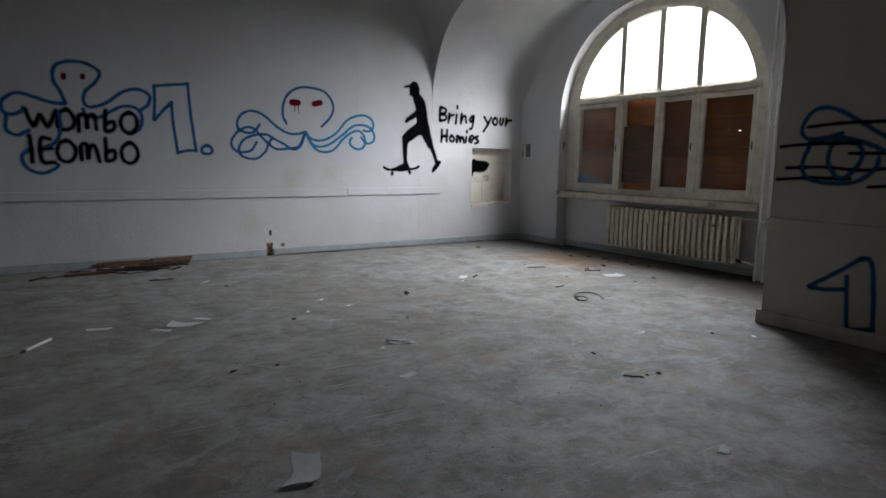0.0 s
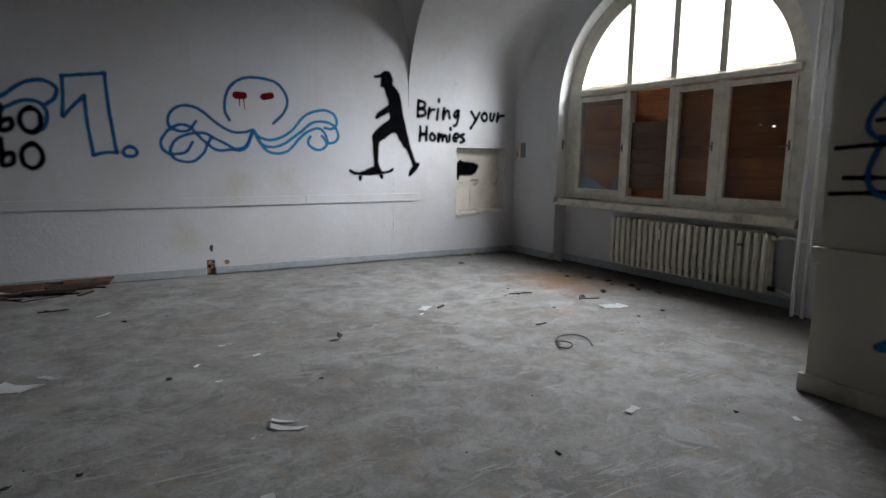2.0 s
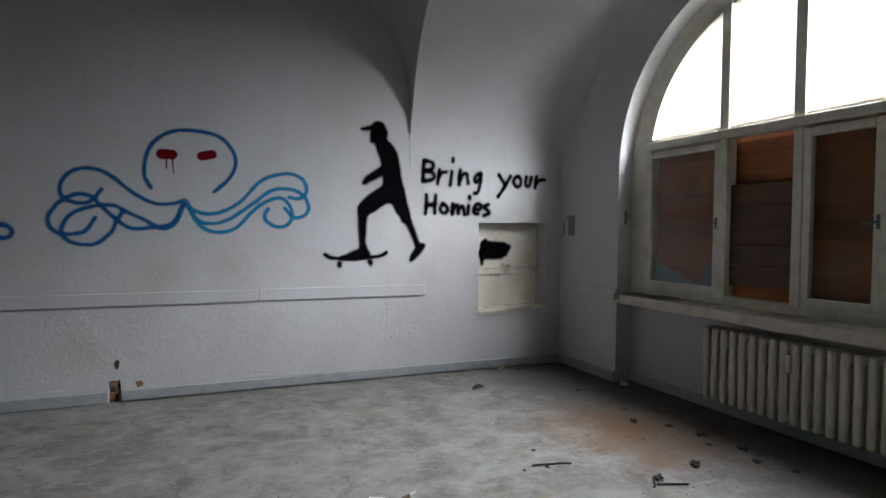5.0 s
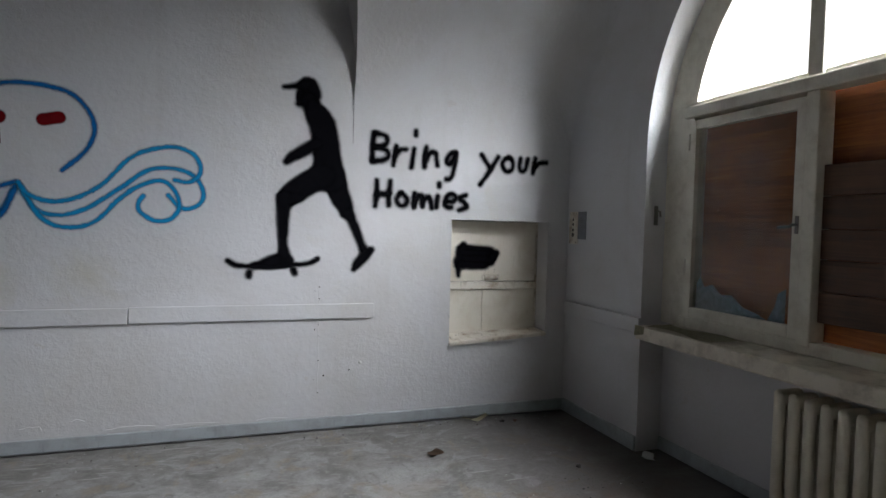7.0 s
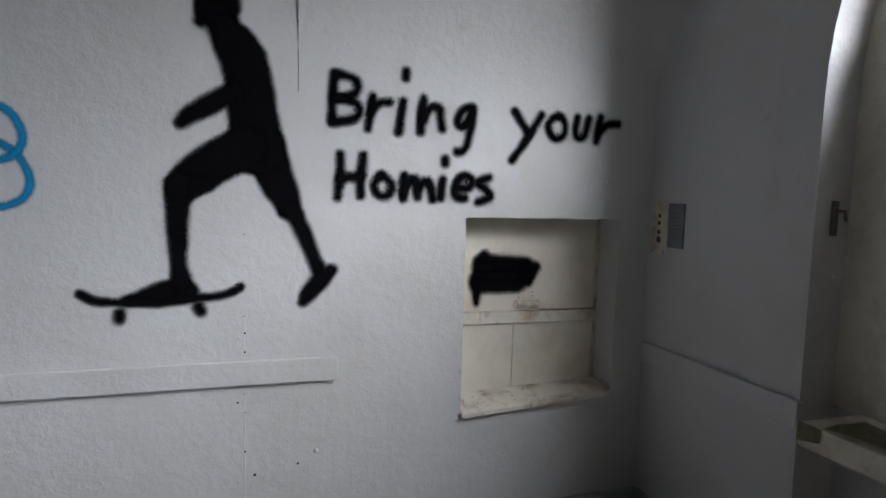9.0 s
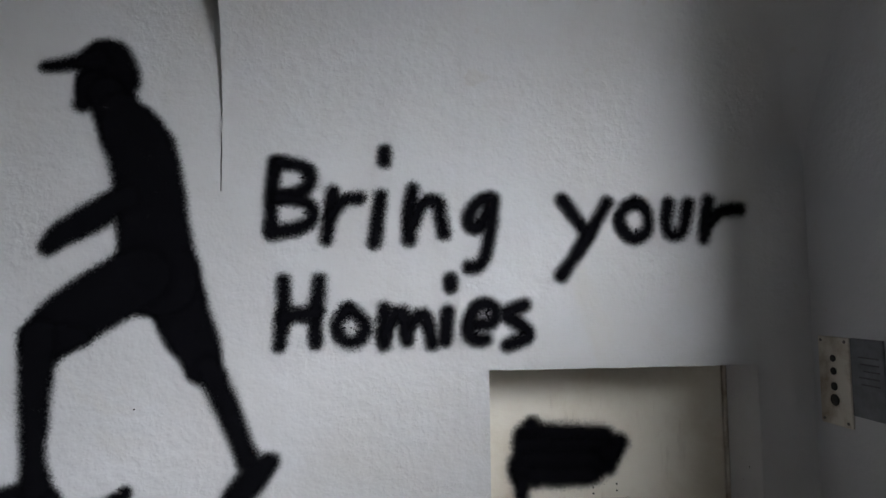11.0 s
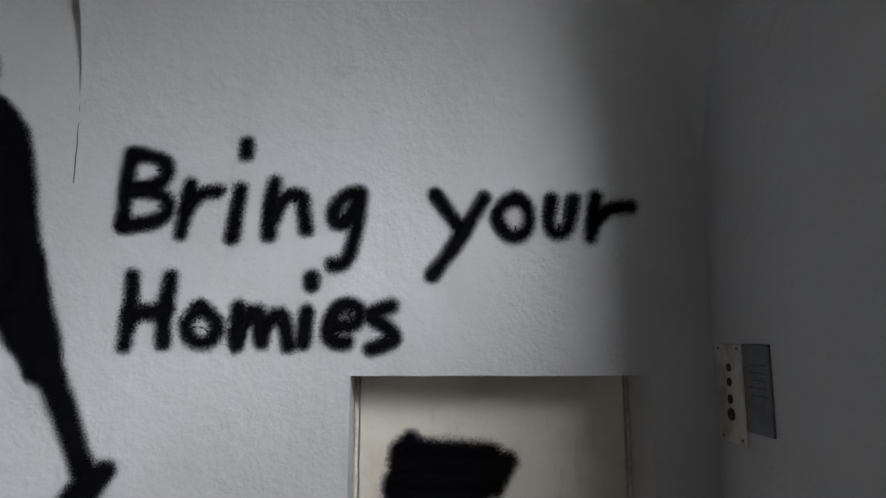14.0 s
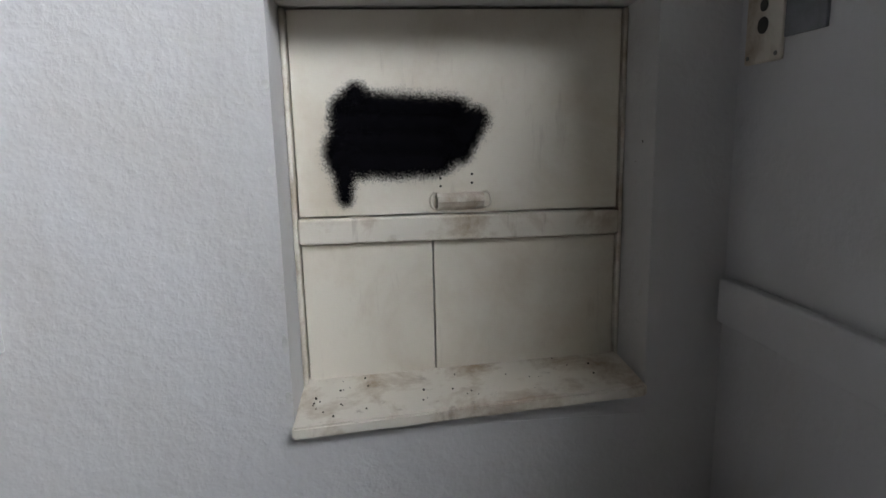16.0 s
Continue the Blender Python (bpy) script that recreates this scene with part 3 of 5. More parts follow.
def tube(bm, points, radius, sides=16, caps=True):
    pts = [Vector(p) for p in points]
    rings, side = [], None
    for i, p in enumerate(pts):
        way = (pts[min(i + 1, len(pts) - 1)] - pts[max(i - 1, 0)]).normalized()
        if side is None:
            side = way.orthogonal().normalized()
        side = (side - way * side.dot(way)).normalized()
        up = way.cross(side)
        rings.append([bm.verts.new(p + radius * (math.cos(a) * side + math.sin(a) * up)) for a in (k * math.tau / sides for k in range(sides))])
    for a, b in zip(rings, rings[1:]):
        for k in range(sides):
            j = (k + 1) % sides
            bm.faces.new((a[k], a[j], b[j], b[k]))
    if caps:
        bm.faces.new(rings[0][::-1]), bm.faces.new(rings[-1])
    return bm


def smooth_line(pts, step=0.02):
    """Catmull-Rom through control points of any dimension."""
    p = [np.array(q, float) for q in pts]
    if len(p) == 2:
        p = [p[0], (p[0] + p[1]) / 2, p[1]]
    closed = np.allclose(p[0][:2], p[-1][:2])
    ext = [p[-2] if closed else 2 * p[0] - p[1]] + p + [p[1] if closed else 2 * p[-1] - p[-2]]
    out = []
    for i in range(1, len(ext) - 2):
        a, b, c, d = ext[i - 1:i + 3]
        count = max(2, int(np.linalg.norm((c - b)[:2]) / step) + 1)
        for k in range(count):
            t = k / count
            out.append(0.5 * (2 * b + (c - a) * t + (2 * a - 5 * b + 4 * c - d) * t * t + (3 * b - a - 3 * c + d) * t ** 3))
    out.append(p[-1])
    return out


LIFT = [0]


def sprayed(bm, strokes, width, to3, feather=0.014):
    """Lays sprayed strokes as thin ribbons just proud of a wall; 'cover' fades over the feathered rim."""
    layer = bm.verts.layers.float.get("cover") or bm.verts.layers.float.new("cover")
    for stroke in strokes:
        pts = smooth_line([(q[0], q[1], q[2] if len(q) > 2 else width) for q in stroke])
        LIFT[0] = (LIFT[0] + 1) % 14
        depth, rows = 0.0020 + 0.00022 * LIFT[0], []

        def vert(s, z, d, cover):
            v = bm.verts.new(to3(s, z, d))
            v[layer] = cover
            return v
        for i, q in enumerate(pts):
            way = (pts[min(i + 1, len(pts) - 1)] - pts[max(i - 1, 0)])[:2]
            way = way / (np.linalg.norm(way) + 1e-9)
            nx, nz = -way[1], way[0]
            h = q[2] / 2
            d = depth + 0.0002 * i / len(pts)
            rows.append([vert(q[0] + nx * o, q[1] + nz * o, d, c) for o, c in ((-h - feather, 0), (-max(h - feather, 0.001), 1), (max(h - feather, 0.001), 1), (h + feather, 0))])
        for a, b in zip(rows, rows[1:]):
            for k in range(3):
                bm.faces.new((a[k], a[k + 1], b[k + 1], b[k]))
        for end, row, sign in ((pts[0], rows[0], -1), (pts[-1], rows[-1], 1)):
            way = (pts[1] - pts[0] if sign < 0 else pts[-1] - pts[-2])[:2] * sign
            way = way / (np.linalg.norm(way) + 1e-9)
            nx, nz = -way[1] * sign, way[0] * sign
            h, steps = end[2] / 2, 7
            hi, ho = max(h - feather, 0.001), h + feather
            inner, outer = [row[1]], [row[0]]
            for k in range(1, steps):
                a = math.pi * k / steps
                cx, cz = -math.cos(a) * nx + math.sin(a) * way[0], -math.cos(a) * nz + math.sin(a) * way[1]
                inner.append(vert(end[0] + cx * hi, end[1] + cz * hi, depth, 1))
                outer.append(vert(end[0] + cx * ho, end[1] + cz * ho, depth, 0))
            inner.append(row[2]), outer.append(row[3])
            for k in range(steps):
                bm.faces.new((outer[k], outer[k + 1], inner[k + 1], inner[k]))
            bm.faces.new(inner)
    return bm


def on_wall(s, z, d):
    return (s, WALL_Y - d, z)


def on_pier(s, z, d):
    return (PIER_X - d, s, z)


# ---- shell of the room ----
def hall_x(z):
    """How far the hall's vault has leaned in at height z."""
    foot = SPRING_Z + 0.42
    return SPRING_X - 2.2 * (1 - math.sqrt(max(0.0, 1 - ((z - foot) / 2.25) ** 2))) if z > foot else SPRING_X


ARCH_C, ARCH_HALF = (WALL_Y + PIER_Y) / 2, (WALL_Y - PIER_Y) / 2


def alcove_arch(a, rise):
    """A point (y, z) of the alcove's basket arch; a runs from 0 at the graffiti wall to pi at the pier."""
    c, s = math.cos(a), math.sin(a)
    e = 2 / 2.4
    return ARCH_C + ARCH_HALF * math.copysign(abs(c) ** e, c), SPRING_Z + rise * abs(s) ** e


def arch_y(z, rise, side):
    k = min(1.0, max(0.0, (z - SPRING_Z) / rise))
    return ARCH_C + side * ARCH_HALF * (1 - k ** 2.4) ** (1 / 2.4)


RISE_IN, RISE_OUT = 1.60, 1.84

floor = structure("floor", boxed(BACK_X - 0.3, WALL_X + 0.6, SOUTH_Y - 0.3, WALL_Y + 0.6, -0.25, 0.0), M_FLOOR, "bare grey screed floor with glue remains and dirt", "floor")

# unseen sheet outside, added to stop sky light rising from below the horizon
structure("ground", boxed(WALL_X + 0.62, 300, -300, 300, -0.6, -0.4), material("unseen_ground_dark", plain_build((0.05, 0.065, 0.03), 0.9)), "unseen dark ground sheet added outside to block light from below", "ground")

# north wall with the hatch niche cut through its face
NX0, NX1, NZ0, NZ1, NBACK = 6.32, 7.22, 0.620, 1.672, 8.745
bm = bmesh.new()
box(bm, BACK_X - 0.3, 2.645, WALL_Y, WALL_Y + 0.5, 0, 5.2)
box(bm, 2.74, NX0, WALL_Y, WALL_Y + 0.5, 0, 5.2)
box(bm, 2.645, 2.74, WALL_Y, WALL_Y + 0.5, 0.20, 5.2)
box(bm, 2.645, 2.74, WALL_Y + 0.07, WALL_Y + 0.5, 0, 0.20)
box(bm, NX1, WALL_X + 0.6, WALL_Y, WALL_Y + 0.5, 0, 5.2)
box(bm, NX0, NX1, WALL_Y, WALL_Y + 0.5, 0, NZ0)
box(bm, NX0, NX1, WALL_Y, WALL_Y + 0.5, NZ1, 5.2)
box(bm, NX0, NX1, NBACK + 0.03, WALL_Y + 0.5, NZ0, NZ1)
prism(bm, [(NX0, NZ0 - 0.01), (NX1, NZ0 - 0.01), (NX1, NZ0 + 0.054), (NX0, NZ0 - 0.001)], lambda s, z, d: (s, d, z), WALL_Y + 0.002, NBACK + 0.03)
structure("wall_north", bm, M_WALL, "white rough plaster wall with stains and chips", "wall")

# window wall: solid round an arched opening, thinner below the sill
WIN_C, WIN_HALF, REV_Z, REV_RISE = 5.72, 1.79, 2.17, 1.66
SILL_Z, FRAME_X = 0.955, 7.60


def win_arch(a, half, base, rise, n=2.15):
    c, s = math.cos(a), math.sin(a)
    return WIN_C + half * math.copysign(abs(c) ** (2 / n), c), base + rise * abs(s) ** (2 / n)


STEPS = 40
bm = bmesh.new()
top = [win_arch(math.pi * k / STEPS, WIN_HALF, REV_Z, REV_RISE) for k in range(STEPS + 1)]
for x0, x1 in ((WALL_X, WALL_X + 0.345),):
    box(bm, x0, x1, WIN_C + WIN_HALF, WALL_Y, 0, REV_Z)
    box(bm, x0, x1, PIER_Y - 0.4, WIN_C - WIN_HALF, 0, REV_Z)
    band(bm, top, [(y, 5.2) for y, z in top], lambda s, z, d: (d, s, z), x0, x1)
    box(bm, x0, x1, WIN_C + WIN_HALF, WALL_Y, REV_Z, 5.2)
    box(bm, x0, x1, PIER_Y - 0.4, WIN_C - WIN_HALF, REV_Z, 5.2)
box(bm, FRAME_X + 0.03, WALL_X + 0.345, WIN_C - WIN_HALF, WIN_C + WIN_HALF, 0, SILL_Z - 0.002)
structure("wall_east", bm, M_WALL, "white plaster window wall with a radiator recess", "wall", 40)

# pier south of the alcove, and unseen walls closing the hall, dark to absorb bounce
bm = bmesh.new()
box(bm, PIER_X, WALL_X + 0.345, 1.2, PIER_Y, 0, 5.2)
structure("pier", bm, M_PIER, "cream plaster pier beside the window alcove, sprayed with graffiti", "wall")
structure("wall_east_far", boxed(PIER_X, WALL_X + 0.345, SOUTH_Y - 0.3, 1.2, 0, 5.2), M_UNSEEN_DARK, "unseen plain wall, coloured dark to cut bounce light", "wall")
structure("wall_south", boxed(BACK_X - 0.3, WALL_X + 0.6, SOUTH_Y - 0.3, SOUTH_Y, 0, 5.2), M_UNSEEN_DARK, "unseen plain end wall, coloured dark to cut bounce light", "wall")
structure("wall_west", boxed(BACK_X - 0.3, BACK_X, SOUTH_Y, WALL_Y, 0, 5.2), M_UNSEEN_DARK, "unseen plain wall, coloured dark to cut bounce light", "wall")

# vault of the alcove, from the hall's leaning edge to the window wall
bm = bmesh.new()
rows = []
for k in range(49):
    a = math.pi * k / 48
    y0, z0 = alcove_arch(a, RISE_IN)
    y1, z1 = alcove_arch(a, RISE_OUT)
    x0 = hall_x(z0) - (SPRING_X - PIER_X if y0 < ARCH_C else 0.0) * max(0.0, min(1.0, (ARCH_C - y0) / 1.5))
    r = 0.34 * max(0.0, min(1.0, (z1 - SPRING_Z) / 0.8)) * (1 - 0.8 * math.sin(a) ** 6) + 0.002
    ya, za = alcove_arch(min(math.pi, a + 0.01), RISE_OUT)
    yb, zb = alcove_arch(max(0.0, a - 0.01), RISE_OUT)
    inward = Vector((0, ya - yb, za - zb)).cross(Vector((1, 0, 0))).normalized()
    if inward.dot(Vector((0, ARCH_C - y1, 1.5 - z1))) < 0:
        inward.negate()
    row = []
    for j in range(17):
        if j < 8:
            u = (1 - r / (WALL_X - x0)) * j / 8
            off = 0.0
        else:
            w = math.sin(math.pi / 2 * (j - 8) / 8)
            u = 1 - (r - r * w) / (WALL_X - x0)
            off = r - r * math.sqrt(max(0.0, 1 - w * w))
        row.append(Vector((x0 + (WALL_X + 0.004 - x0) * u, y0 + (y1 - y0) * u, z0 + (z1 - z0) * u)) + inward * off)
    rows.append(row)
sheet(bm, rows)
bmesh.ops.recalc_face_normals(bm, faces=bm.faces)
structure("ceiling_alcove", bm, M_VAULT, "white plastered barrel vault over the window alcove", "ceiling", 40)

def vault_row(z, y0, end, shift):
    """One level of the hall vault from the alcove arch to the end wall, with a soft rounded corner at the north wall."""
    x, row = hall_x(z), []
    r = 0.0 if shift else min(0.34, 0.6 * (SPRING_X - x), 0.5 * (end - y0)) + 0.001
    for j in range(13):
        y = y0 + (end - r - y0) * j / 12
        row.append((x - shift * max(0.0, min(1.0, (ARCH_C - y) / 1.5)), y, z))
    for j in range(1, 9):
        a = math.pi / 2 * j / 8
        row.append((x - r + r * math.cos(a), end - r + r * math.sin(a), z) if r else row[-1])
    return row


# hall vault: springs over the alcove arch, ends in lunettes on the walls
bm = bmesh.new()
levels = [SPRING_Z - 0.05 + (SPRING_Z + RISE_IN - SPRING_Z + 0.05) * k / 30 for k in range(31)]
high = [SPRING_Z + RISE_IN + (0.94) * k / 8 for k in range(1, 9)]
for side, end, shift in ((1, WALL_Y + 0.01, 0.0), (-1, SOUTH_Y, SPRING_X - PIER_X - 0.018)):
    rows = []
    for z in levels:
        rows.append(vault_row(z, arch_y(z, RISE_IN, side), end, shift))
    for z in high:
        rows.append(vault_row(z, ARCH_C, end, shift))
    rows.append([(1.0, p[1], high[-1] + 0.05) for p in rows[-1]])
    rows.append([(BACK_X, p[1], high[-1] + 0.05) for p in rows[-1]])
    sheet(bm, rows)
bmesh.ops.remove_doubles(bm, verts=bm.verts, dist=0.001)
bmesh.ops.recalc_face_normals(bm, faces=bm.faces)
structure("ceiling_hall", bm, M_HALL_SHADED, "white plastered hall vault springing from the walls", "ceiling", 40)
structure("roof_slab", boxed(BACK_X - 0.3, WALL_X + 0.6, SOUTH_Y - 0.3, WALL_Y + 0.5, 5.2, 5.4), M_WALL, "plain slab above the vaults", "ceiling")

# skirting boards, with a rounded top edge and a quarter bead
def skirting(name, x0, x1, y0, y1, h=0.105, gap=0.004, mat=None):
    bm = boxed(x0, x1, y0, y1, gap, h, 0.008)
    return structure(name, bm, mat or M_SKIRT, "cream painted skirting board along the pier" if mat else "grey painted wooden skirting board with chipped paint", "baseboard", 25)


skirting("baseboard_1", BACK_X, 2.64, WALL_Y - 0.022, WALL_Y)
skirting("baseboard_2", 2.745, WALL_X, WALL_Y - 0.028, WALL_Y, 0.108, 0.017)
skirting("baseboard_3", WALL_X - 0.022, WALL_X, WIN_C + WIN_HALF, WALL_Y - 0.022, 0.115)
skirting("baseboard_4", FRAME_X + 0.008, FRAME_X + 0.03, WIN_C - WIN_HALF, WIN_C + WIN_HALF, 0.10)
skirting("baseboard_5", PIER_X - 0.035, PIER_X, SOUTH_Y, PIER_Y + 0.035, 0.125, 0.004, M_FRAME)
skirting("baseboard_6", PIER_X, WALL_X, PIER_Y, PIER_Y + 0.022, 0.11)

# dado rails
structure("trim_1", boxed(BACK_X, 3.93, WALL_Y - 0.026, WALL_Y, 0.872, 0.985, 0.005), M_WALL, "white painted wooden wall rail", "trim", 25)
structure("trim_2", boxed(3.934, 5.675, WALL_Y - 0.028, WALL_Y, 0.876, 0.990, 0.005), M_WALL, "white painted wooden wall rail with a cut end", "trim", 25)
structure("trim_3", boxed(WALL_X - 0.034, WALL_X, WIN_C + WIN_HALF - 0.02, WALL_Y - 0.03, 0.872, 0.985, 0.006), M_WALL, "white painted wooden wall rail beside the sill", "trim", 25)
structure("trim_4", boxed(PIER_X - 0.030, PIER_X + 0.25, SOUTH_Y, PIER_Y + 0.030, 0.862, 0.962, 0.006), M_PIER, "cream painted wooden wall rail on the pier", "trim", 25)

# ---- the window ----
window = thing("window_1", "large arched wooden window, old white paint, lower panes boarded up outside", "window", (FRAME_X, WIN_C, SILL_Z), kind="structure")


def wpart(name, bm, mat, label="", parent=None, smooth=28):
    ob = part(name, bm, mat, parent or window, label, smooth)
    for v in ob.data.vertices:
        v.co -= Vector((FRAME_X, WIN_C, SILL_Z))
    return ob


def facing(s, z, d):
    return (FRAME_X + d, s, z)


FR_HALF, LOW0, LOW1, UP0 = 1.60, 1.00, 2.38, 2.45
arch_out = [win_arch(math.pi * k / STEPS, WIN_HALF + 0.02, REV_Z, REV_RISE + 0.02) for k in range(STEPS + 1)]
arch_in = [win_arch(math.pi * k / STEPS, FR_HALF - 0.06, REV_Z + 0.02, REV_RISE - 0.22) for k in range(STEPS + 1)]
bm = bmesh.new()
band(bm, [(WIN_C + FR_HALF - 0.06, SILL_Z)] + arch_in + [(WIN_C - FR_HALF + 0.06, SILL_Z)], [(WIN_C + WIN_HALF + 0.02, SILL_Z)] + arch_out + [(WIN_C - WIN_HALF - 0.02, SILL_Z)], facing, 0.0, 0.12)
wpart("window_frame", bm, M_FRAME, "weathered cream-painted arched frame")
wpart("transom", boxed(FRAME_X - 0.035, FRAME_X + 0.10, WIN_C - FR_HALF, WIN_C + FR_HALF, LOW1 + 0.02, UP0 + 0.03, 0.010), M_FRAME, "heavy horizontal bar with a drip edge")
wpart("bottom_rail", boxed(FRAME_X - 0.01, FRAME_X + 0.10, WIN_C - FR_HALF, WIN_C + FR_HALF, SILL_Z, LOW0 + 0.03, 0.006), M_FRAME)
POSTS = (6.345, 5.655, 5.0)
for y in POSTS:
    z1 = REV_Z + 0.02 + (REV_RISE - 0.22) * (1 - abs((y - WIN_C) / (FR_HALF - 0.06)) ** 2.15) ** (1 / 2.15) + 0.04
    wpart("mullion", boxed(FRAME_X - 0.015, FRAME_X + 0.10, y - 0.048, y + 0.048, UP0, z1, 0.008), M_FRAME)
    wpart("mullion", boxed(FRAME_X - 0.020, FRAME_X + 0.10, y - 0.040, y + 0.040, LOW0, LOW1 + 0.02, 0.008), M_FRAME)
edges = [WIN_C + FR_HALF - 0.04] + list(POSTS) + [WIN_C - FR_HALF + 0.04]
for i in range(4):
    y1, y0 = edges[i] - (0.04 if i else 0), edges[i + 1] + (0.04 if i < 3 else 0)
    if i != 1:
        bm = bmesh.new()
        w = 0.062
        for a in ((y0, y0 + w, LOW0 + 0.03, LOW1), (y1 - w, y1, LOW0 + 0.03, LOW1), (y0 + w, y1 - w, LOW0 + 0.03, LOW0 + 0.10), (y0 + w, y1 - w, LOW1 - w, LOW1)):
            box(bm, FRAME_X - 0.012, FRAME_X + 0.045, a[0], a[1], a[2], a[3], 0.006)
        sash = wpart("sash", bm, M_FRAME, "cream-painted casement with flaking putty")
        ob = wpart("pane", boxed(FRAME_X + 0.018, FRAME_X + 0.022, y0 + w - 0.01, y1 - w + 0.01, LOW0 + 0.09, LOW1 - w + 0.01), M_DIRTY_GLASS, "dusty window glass", sash, None)
        ob.visible_shadow = False
        bm = boxed(FRAME_X - 0.022, FRAME_X - 0.012, y0 + 0.016, y0 + 0.036, 1.62, 1.72, 0.003)
        tube(bm, [(FRAME_X - 0.02, y0 + 0.026, 1.67), (FRAME_X - 0.055, y0 + 0.026, 1.67), (FRAME_X - 0.060, y0 + 0.03, 1.66), (FRAME_X - 0.060, y0 + 0.11, 1.655)], 0.008, 8)
        wpart("handle", bm, M_METAL, "dull steel window handle", sash)
    # upper arched pane behind each opening
    ya, yb = edges[i] - (0.045 if i else -0.05), edges[i + 1] + (0.045 if i < 3 else -0.05)
    line = []
    for k in range(13):
        y = ya + (yb - ya) * k / 12
        q = abs((y - WIN_C) / (FR_HALF - 0.02))
        line.append((y, REV_Z + 0.02 + (REV_RISE - 0.16) * (1 - min(1.0, q) ** 2.15) ** (1 / 2.15)))
    low = [(y, UP0) for y, z in line]
    bm = band(bmesh.new(), low, [(y, max(z, UP0 + 0.02)) for y, z in line], facing, 0.050, 0.054)
    ob = wpart("pane", bm, M_GLASS, "dusty glass before a white overcast sky", None, None)
    ob.visible_shadow = False
    # glazing bead along the bottom of the upper pane
    wpart("glazing_bead", boxed(FRAME_X + 0.0, FRAME_X + 0.05, yb, ya, UP0 + 0.02, UP0 + 0.06, 0.006), M_FRAME)
# hinges and the iron stay on the jamb
for z in (1.32, 2.18):
    for y in (edges[0] - 0.005, edges[4] + 0.005):
        wpart("hinge", tube(bmesh.new(), [(FRAME_X - 0.016, y, z), (FRAME_X - 0.016, y, z + 0.11)], 0.009, 8), M_FRAME)

# boards nailed outside the lower window, plank by plank
boarding = thing("boarding", "rough orange-brown boards nailed across the outside of the window", "boards", (FRAME_X + 0.12, WIN_C, LOW0))
rng = random.Random(4)
HOLES = ((4.45, 1.876, 0.022), (4.6, 1.9, 0.012), (4.37, 1.41, 0.01), (5.61, 1.975, 0.014), (5.58, 1.335, 0.01), (7.13, 1.77, 0.01), (6.92, 1.69, 0.01), (6.14, 2.1, 0.018))
z = LOW0 - 0.02
while z < LOW1 + 0.05:
    h = rng.uniform(0.125, 0.16)
    bm, y, x = bmesh.new(), -FR_HALF + 0.02, rng.uniform(0, 0.004)
    z0, z1 = z - LOW0, z - LOW0 + h + 0.001
    for hy, hz, r in sorted(HOLES):
        if z + 0.02 < hz < z + h - 0.02:
            box(bm, x, 0.024, y, hy - WIN_C - r, z0, z1)
            box(bm, x, 0.024, hy - WIN_C - r, hy - WIN_C + r, z0, hz - LOW0 - 0.4 * r)
            box(bm, x, 0.024, hy - WIN_C - r, hy - WIN_C + r, hz - LOW0 + 0.4 * r, z1)
            y = hy - WIN_C + r
    box(bm, x, 0.024, y, FR_HALF - 0.02, z0, z1)
    part("plank", bm, M_BOARD, boarding, "", None)
    z += h
# dark offcut boards standing in the second opening, where the casement is gone
offcut = thing("propped_boards", "dark stained boards propped in the open casement", "boards", (FRAME_X + 0.045, 6.0, LOW0 + 0.03))
z = 0.11
for h in (0.17, 0.175, 0.165, 0.18, 0.17):
    part("plank", boxed(-0.012, 0.012, -0.302, 0.302, z, z + h - 0.003, 0.003, 1), M_DARK_BOARD, offcut, "", None)
    z += h

# ragged sheet added behind the first pane for the glass's dust and bluish reflection
torn = [(7.21, 1.09), (7.20, 1.27), (7.17, 1.31), (7.13, 1.25), (7.06, 1.27), (6.98, 1.21), (6.90, 1.22), (6.80, 1.15), (6.70, 1.13), (6.60, 1.09)]
film = prism(bmesh.new(), torn, facing, 0.030, 0.033)
prism(film, [(6.62, 1.10), (6.50, 1.10), (6.50, 1.30), (6.55, 1.27), (6.57, 1.19)], facing, 0.030, 0.033)
tagged(link("torn_film", film, M_PANE_HAZE), "added pale blue sheet standing for dust and reflection on the window glass", "plastic film")

# window sill, thick and stained, with a rounded nose
sill = structure("window_sill", boxed(7.285, FRAME_X + 0.01, 3.89, 7.395, SILL_Z - 0.095, SILL_Z, 0.010), M_SILL, "thick cream-painted window sill, dirty and stained", "window sill", 25)
ragged = bmesh.new()
rows = []
for i in range(9):
    u = i / 8
    rows.append([(7.30 + 0.22 * v / 4 + 0.02 * math.sin(5 * u + v), 7.30 - 0.62 * u + 0.02 * math.sin(9 * u), SILL_Z + 0.004 + 0.012 * abs(math.sin(4 * u + 1.3 * v))) for v in range(5)])
sheet(ragged, rows)
bmesh.ops.solidify(ragged, geom=ragged.faces, thickness=0.002)
tagged(link("plastic_sheet", ragged, M_YELLOW, None, "", 60), "crumpled yellowed plastic sheet lying on the sill", "sheet")
rows = [[(7.282 - 0.002 * v, 7.39 - 0.10 * u / 4, SILL_Z + 0.005 - 0.075 * v / 3 * (1 - 0.3 * u / 4)) for u in range(5)] for v in range(4)]
flap = sheet(bmesh.new(), rows)
bmesh.ops.solidify(flap, geom=flap.faces, thickness=0.002)
tagged(link("tape_flap", flap, M_YELLOW, None, "", 60), "yellowed torn flap hanging over the sill edge", "sheet")

